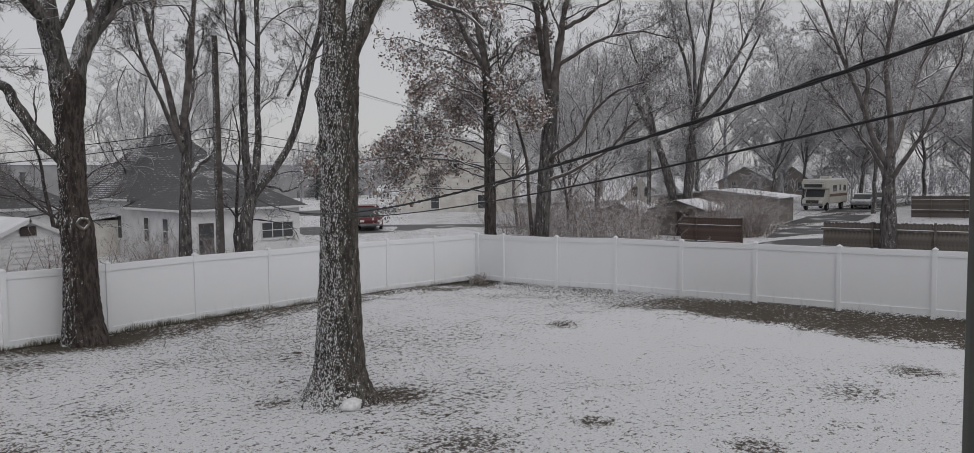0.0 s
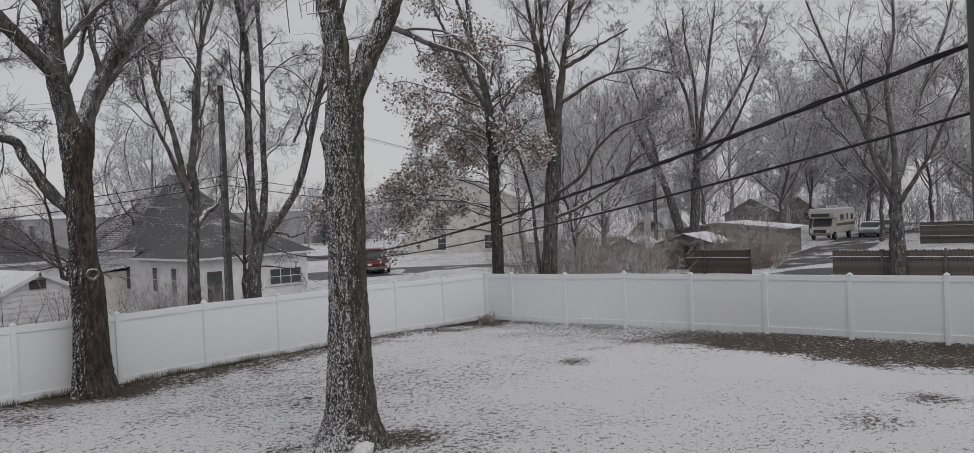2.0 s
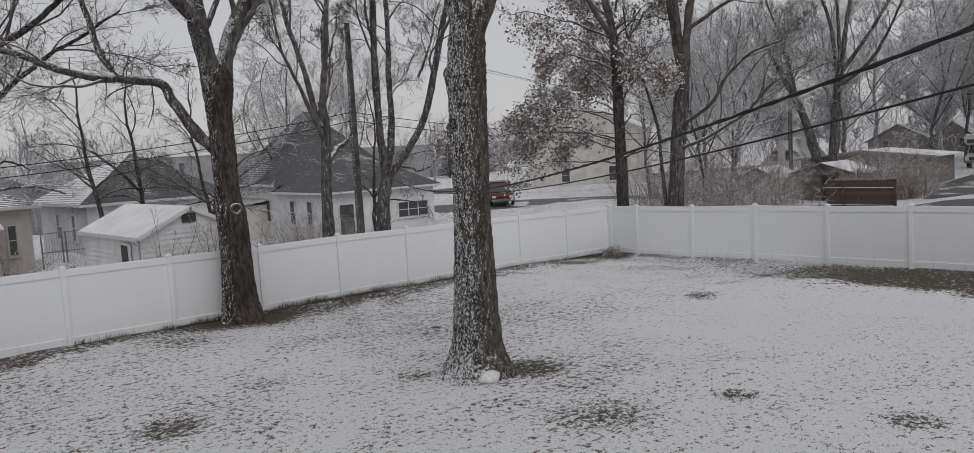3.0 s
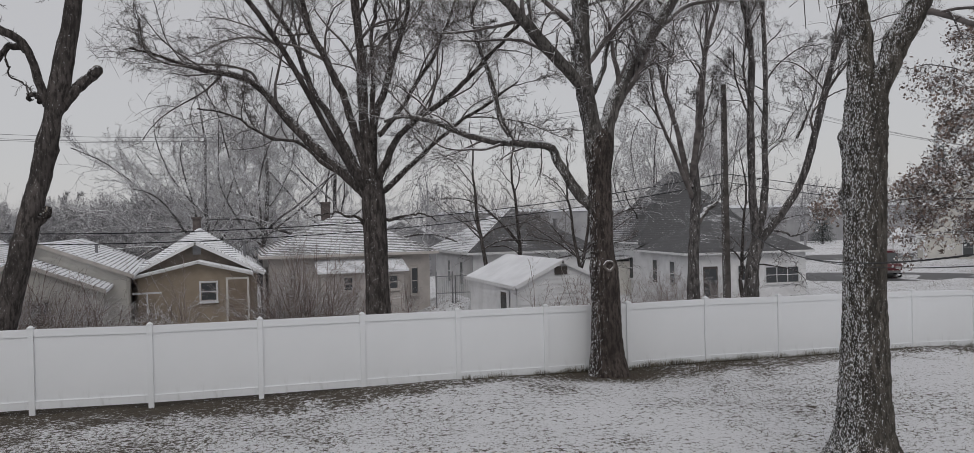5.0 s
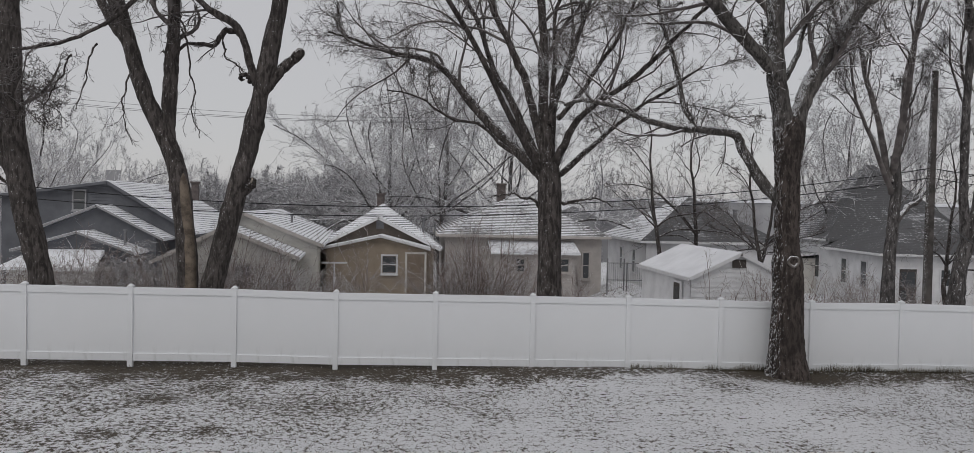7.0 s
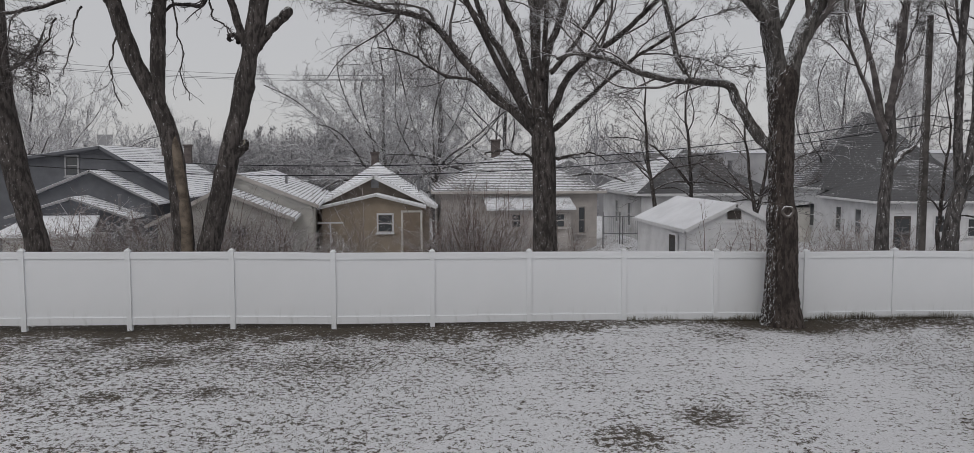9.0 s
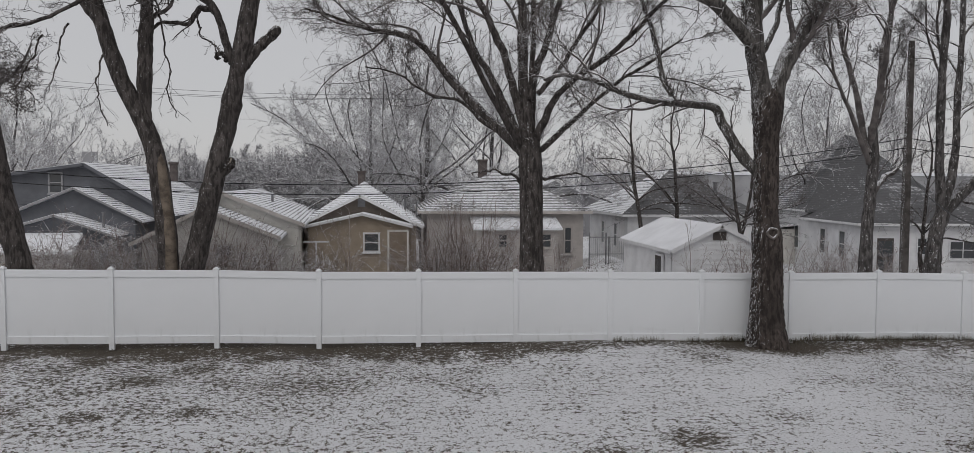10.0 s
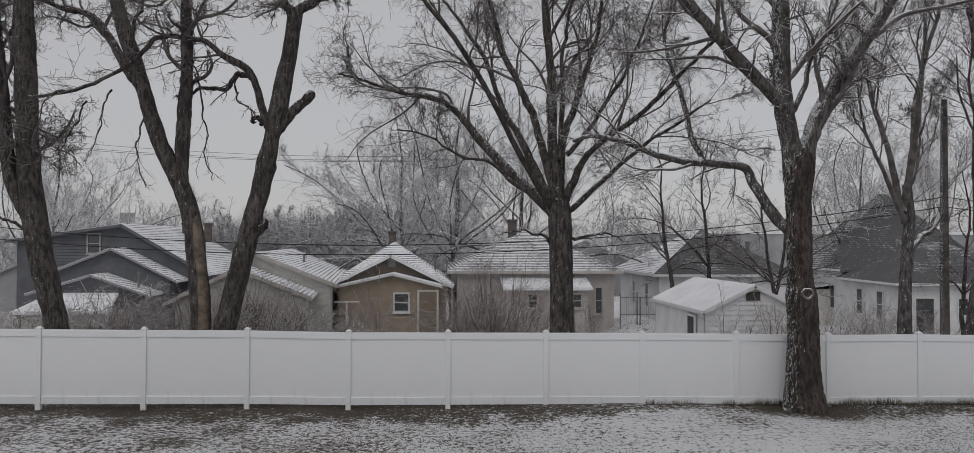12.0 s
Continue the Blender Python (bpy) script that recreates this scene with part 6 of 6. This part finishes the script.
BRUSH_SPOTS += [(56, 30, 1.6, 2.6, 50, 0.1), (57, 27, 1.4, 2.2, 50, 0.15), (56.5, 33.5, 1.5, 2.2, 50, 0.15), (28, 21.5, 1.6, 2.6, 60, 0.15), (30, 24, 1.8, 2.8, 60, 0.15), (33, 26.5, 1.8, 2.8, 60, 0.15), (44, 24.5, 1.5, 3.0, 60, 0.1), (47, 23.2, 1.4, 2.8, 60, 0.1), (50, 24.5, 1.5, 2.9, 60, 0.1)]
for i, (bx, by, br, bh, bn, ba) in enumerate(BRUSH_SPOTS):
    brush(bx, by, br, bh, round(bn * 1.5), 60 + i, arch=ba)
brush(-1.75, 41.3, 0.7, 1.5, 90, 97, CONIFER, "dark evergreen shrub beside the tan cottage", 0.15, "shrub")
brush(21.35, 24.45, 0.28, 0.42, 60, 99, label="small dry clump of weeds in the fence corner", arch=0.2)


# ---- pole and wires ----
pole = thing("utility_pole", Matrix.Translation((15.75, 33.0, gz(15.75, 33))), "tall weathered wooden utility pole", "utility pole", "utility poles")
pl = np.array([[[0, 0, -0.5], [0, 0, 5], [0.03, 0, 10.0]]])
mesh_of("post", [tubes(pl, np.array([[0.17, 0.15, 0.11]]), 14)], POLE_WOOD, pole)
copy_thing(pole, Matrix.Translation((-27, 33.0, gz(-27, 33))))
copy_thing(pole, Matrix.Translation((56, 35.0, gz(56, 35))))


def wire(name, a, b, sag, r, label, lump=0.0, material=None):
    """A hanging wire; lump: a bundle that winds about itself."""
    n = 120
    k = np.linspace(0, 1, n)
    a, b = np.array(a, float), np.array(b, float)
    line = a + (b - a) * k[:, None]
    line[:, 2] -= sag * 4 * k * (1 - k)
    chunks = []
    if lump:
        s = np.linalg.norm(b - a) * k / 0.42 * 6.28
        for ph in (0, 2.09, 4.19):
            off = np.stack([np.cos(s + ph), np.sin(s + ph) * 0.4, np.sin(s + ph)], -1) * lump
            chunks.append(tubes((line + off)[None], np.full((1, n), r), 6))
    else:
        chunks.append(tubes(line[None], np.full((1, n), r), 6))
    return tagged(mesh_of(name, chunks, material or CABLE, None), label, "cable", "overhead wires")


wire("service_cable", (0.5, 5.25, 4.42), (15.75, 32.85, 4.5), 1.27, 0.0062, "thick twisted black service cable with snow on it", 0.0075)
wire("service_wire", (0.5, 5.25, 4.19), (15.75, 32.85, 4.46), 1.13, 0.0062, "thin black overhead service wire")
for z0, zl, sg in ((5.75, 5.8, 1.85), (5.4, 5.3, 1.75)):
    wire("phone_cable", (15.75, 33.0, z0), (-27, 33.0, zl), sg, 0.016, "black overhead phone cable")
    wire("phone_cable", (15.75, 33.0, z0), (56, 35.0, z0 - 0.4), 1.2, 0.014, "black overhead phone cable")
for iy in (-0.9, -0.45, 0.9):
    wire("power_wire", (15.75, 33.0 + iy, 9.1 + 0.2 * iy), (-27, 33.0 + iy, 8.9 + 0.2 * iy), 2.1, 0.007, "thin overhead power wire", material=METAL)
    wire("power_wire", (15.75, 33.0 + iy, 9.1 + 0.2 * iy), (56, 35.0 + iy, 8.6 + 0.2 * iy), 2.2, 0.007, "thin overhead power wire", material=METAL)


# ---- the yard's small things ----
def pebble(bm, x, y, z, s, rng, flat=0.6):
    got = bmesh.ops.create_icosphere(bm, subdivisions=2, radius=s, matrix=Matrix.Translation((x, y, z)))["verts"]
    for v in got:
        d = noise.noise(v.co * (1.4 / s)) * 0.35 * s
        c = Vector((x, y, z))
        v.co += (v.co - c).normalized() * d
        v.co.z = z + (v.co.z - z) * flat


bm_r = bmesh.new()
pebble(bm_r, 0, 0, 0.10, 0.20, random)
stone = part("stone", bm_r, STONE)
stone.matrix_world = Matrix.Translation((6.42, 15.05, gz(6.42, 15.05)))
stone.data.shade_smooth()
tagged(stone, "pale snow-capped stone at the foot of the tree", "stone")


def knot_ring(at, r, turn):
    """The raised ring of an old branch scar."""
    bm = bmesh.new()
    n, k = 22, 8
    ring = [[bm.verts.new((math.cos(a) * (r * (1 + 0.14 * math.sin(2 * a + 1)) + 0.035 * math.cos(b)), 0.045 * math.sin(b) - 0.01 + 0.025 * math.sin(a), math.sin(a) * (r * (1 + 0.12 * math.sin(3 * a)) + 0.035 * math.cos(b)))) for b in (j * 6.283 / k for j in range(k))] for a in (i * 6.283 / n for i in range(n))]
    for i in range(n):
        for j in range(k):
            bm.faces.new((ring[i][j], ring[(i + 1) % n][j], ring[(i + 1) % n][(j + 1) % k], ring[i][(j + 1) % k]))
    bmesh.ops.recalc_face_normals(bm, faces=bm.faces)
    ob = part("branch_scar", bm, dusted("snow_rimmed_scar", (0.13, 0.115, 0.105), 0.30, speckle=18.0), bpy.data.objects["tree"], "ringed scar of an old branch, rimmed with snow")
    ob.matrix_local = Matrix.Translation(at) @ Matrix.Rotation(turn, 4, "Z")
    ob.data.shade_smooth()


knot_ring((-0.06, -0.345, 2.82), 0.12, 0.0)


def twig_on_ground(x, y, l, seed):
    rng = np.random.RandomState(seed)
    t = thing("fallen_branch", Matrix.Translation((x, y, gz(x, y) + 0.02)), "thin fallen branch lying in the snow", "branch", "fallen branches")
    line = curve([(0, 0, 0.02), (l * 0.4, -0.12, 0.03), (l * 0.7, -0.1, 0.04), (l, 0.1, 0.02)], 10)
    r = np.linspace(0.018, 0.006, 10)
    b, rb = sprout(rng, line[None], r[None], 5, 0.3, 4, 0.7, 0.02, 0.2, 0.1, 0.6, 0.004)
    b[..., 2] = np.clip(b[..., 2], 0.005, 0.05)
    mesh_of("stick", [tubes(line[None], r[None], 5), tubes(b, rb, 3)], TWIG, t)


twig_on_ground(-5.7, 23.6, 1.3, 3)


def turf():
    """Short dead grass standing through the snow, thicker along the fences and in bare spots."""
    rng = np.random.RandomState(21)
    n = 150000
    x, y = rng.uniform(-16, 21.7, n), rng.uniform(9, 24.9, n)
    near = rng.uniform(0, 1, n)
    d = np.clip((y - 22.8) / 2, 0, 1) + np.clip((x - 19) / 3, 0, 1)
    field = np.sin(x * 1.7 + 2 * np.sin(y * 0.9)) * np.sin(y * 2.1 + 1.5 * np.sin(x * 1.1)) + 0.6 * np.sin(x * 5.3 + y * 3.1) * np.sin(y * 6.1 - x * 2.3)
    thick = np.clip((x - 6) / 5, 0, 1) * np.clip((20 - y) / 4, 0, 1)
    keep = near < (0.22 + 0.05 * field) * (1 - thick) + 0.35 * d
    x, y = x[keep], y[keep]
    m = len(x)
    z = ground_z(x, y)
    a = rng.uniform(0, 6.28, m)
    h = rng.uniform(0.008, 0.03, m)
    w = rng.uniform(0.004, 0.009, m)
    lean = rng.normal(size=(m, 2)) * 0.03
    p0 = np.stack([x - np.cos(a) * w, y - np.sin(a) * w, z - 0.02], -1)
    p1 = np.stack([x + np.cos(a) * w, y + np.sin(a) * w, z - 0.03], -1)
    p2 = np.stack([x + lean[:, 0], y + lean[:, 1], z + h], -1)
    v = np.stack([p0, p1, p2], 1).reshape(-1, 3)
    ob = mesh_of("grass", [(v, np.arange(len(v)).reshape(-1, 3))], plain("dead_grass", (0.10, 0.085, 0.06), 0.9, 0.4, 2.0), None, smooth=False)
    tagged(ob, "short dead grass blades standing through the snow", "grass", kind="stuff")


turf()


def fence_fringe():
    """Taller dead grass left standing against the foot of the fences."""
    rng = np.random.RandomState(23)
    n = 5200
    x, y = rng.uniform(2.5, 21.7, n), 24.90 - np.abs(rng.normal(size=n)) * 0.05
    k = n // 6
    x[:k], y[:k] = 21.80 - np.abs(rng.normal(size=k)) * 0.05, rng.uniform(6, 24.8, k)
    tuft = np.sin(x * 2.3 + 1.1) + np.sin(x * 5.9 + y) + np.sin(y * 3.1)
    h = rng.uniform(0.05, 0.17, n) * np.clip(0.75 + 0.3 * tuft, 0.2, 1.3)
    z = ground_z(x, y)
    w = rng.uniform(0.004, 0.010, n)
    lean = rng.normal(size=(n, 2)) * 0.02
    v = np.stack([np.stack([x - w, y, z - 0.02], -1), np.stack([x + w, y + w, z - 0.02], -1), np.stack([x + lean[:, 0], y - np.abs(lean[:, 1]), z + h], -1)], 1).reshape(-1, 3)
    ob = mesh_of("fence_grass", [(v, np.arange(len(v)).reshape(-1, 3))], dusted("frosted_dead_grass", (0.13, 0.115, 0.085), 0.30), None, smooth=False)
    tagged(ob, "dead grass blades standing along the foot of the fence", "grass", kind="stuff")


fence_fringe()


# ---- the house the view is taken from ----
wall = bmesh.new()
for x0, x1, z0, z1 in ((-9.0, -4.3, -0.6, 6.2), (-1.75, 0.9, -0.6, 6.2), (-4.3, -1.75, -0.6, 2.86), (-4.3, -1.75, 4.99, 6.2)):
    box(wall, x0, x1, 4.86, 5.02, z0, z1)
tagged(part("wall_house", wall, CREAM_SIDING), "pale house wall around the window", "wall", kind="structure")
casing = bmesh.new()
for x0, x1, z0, z1 in ((-4.36, -4.3, 2.9, 4.95), (-1.803, -1.74, 2.9, 4.95), (-4.3, -1.803, 2.86, 2.9), (-4.3, -1.803, 4.95, 4.99)):
    box(casing, x0, x1, 4.84, 5.026, z0, z1, 0.004)
tagged(part("window_1", casing, CREAM_INTERIOR), "grey window casing", "window", kind="structure")
for nm, dims in (("wall_left", (-9.0, -8.85, 0, 4.86, 1.4, 5.4)), ("wall_right", (0.75, 0.9, 0, 4.86, 1.4, 5.4)), ("wall_back", (-9.0, 0.9, -0.15, 0, 1.4, 5.4)), ("floor", (-9.0, 0.9, -0.15, 4.86, 1.3, 1.4)), ("ceiling", (-9.0, 0.9, -0.15, 4.86, 5.4, 5.5))):
    tagged(boxed(nm, CREAM_SIDING, None, *dims), "plain painted room surface", nm.split("_")[0], kind="structure")


# ---- litter, lumps of snow and roots at the feet of the yard trees ----
LITTER = plain("wet_leaf_litter", (0.085, 0.064, 0.050), 0.85, 0.4, 20.0)


def tree_foot(x, y, r, seed):
    rng = random.Random(seed)
    foot = thing("root_litter", Matrix.Translation((x, y, gz(x, y))), "brown leaf litter caught among the tree roots", "litter", kind="stuff")
    bm = bmesh.new()
    for k in range(90):
        a, d = rng.uniform(0, 6.28), r * rng.uniform(0.8, 2.2)
        pebble(bm, math.cos(a) * d, math.sin(a) * d, 0.0, rng.uniform(0.012, 0.03), rng, 0.3)
    part("litter", bm, LITTER, foot)


tree_foot(6.33, 24.35, 0.52, 1)
tree_foot(6.72, 15.62, 0.68, 2)
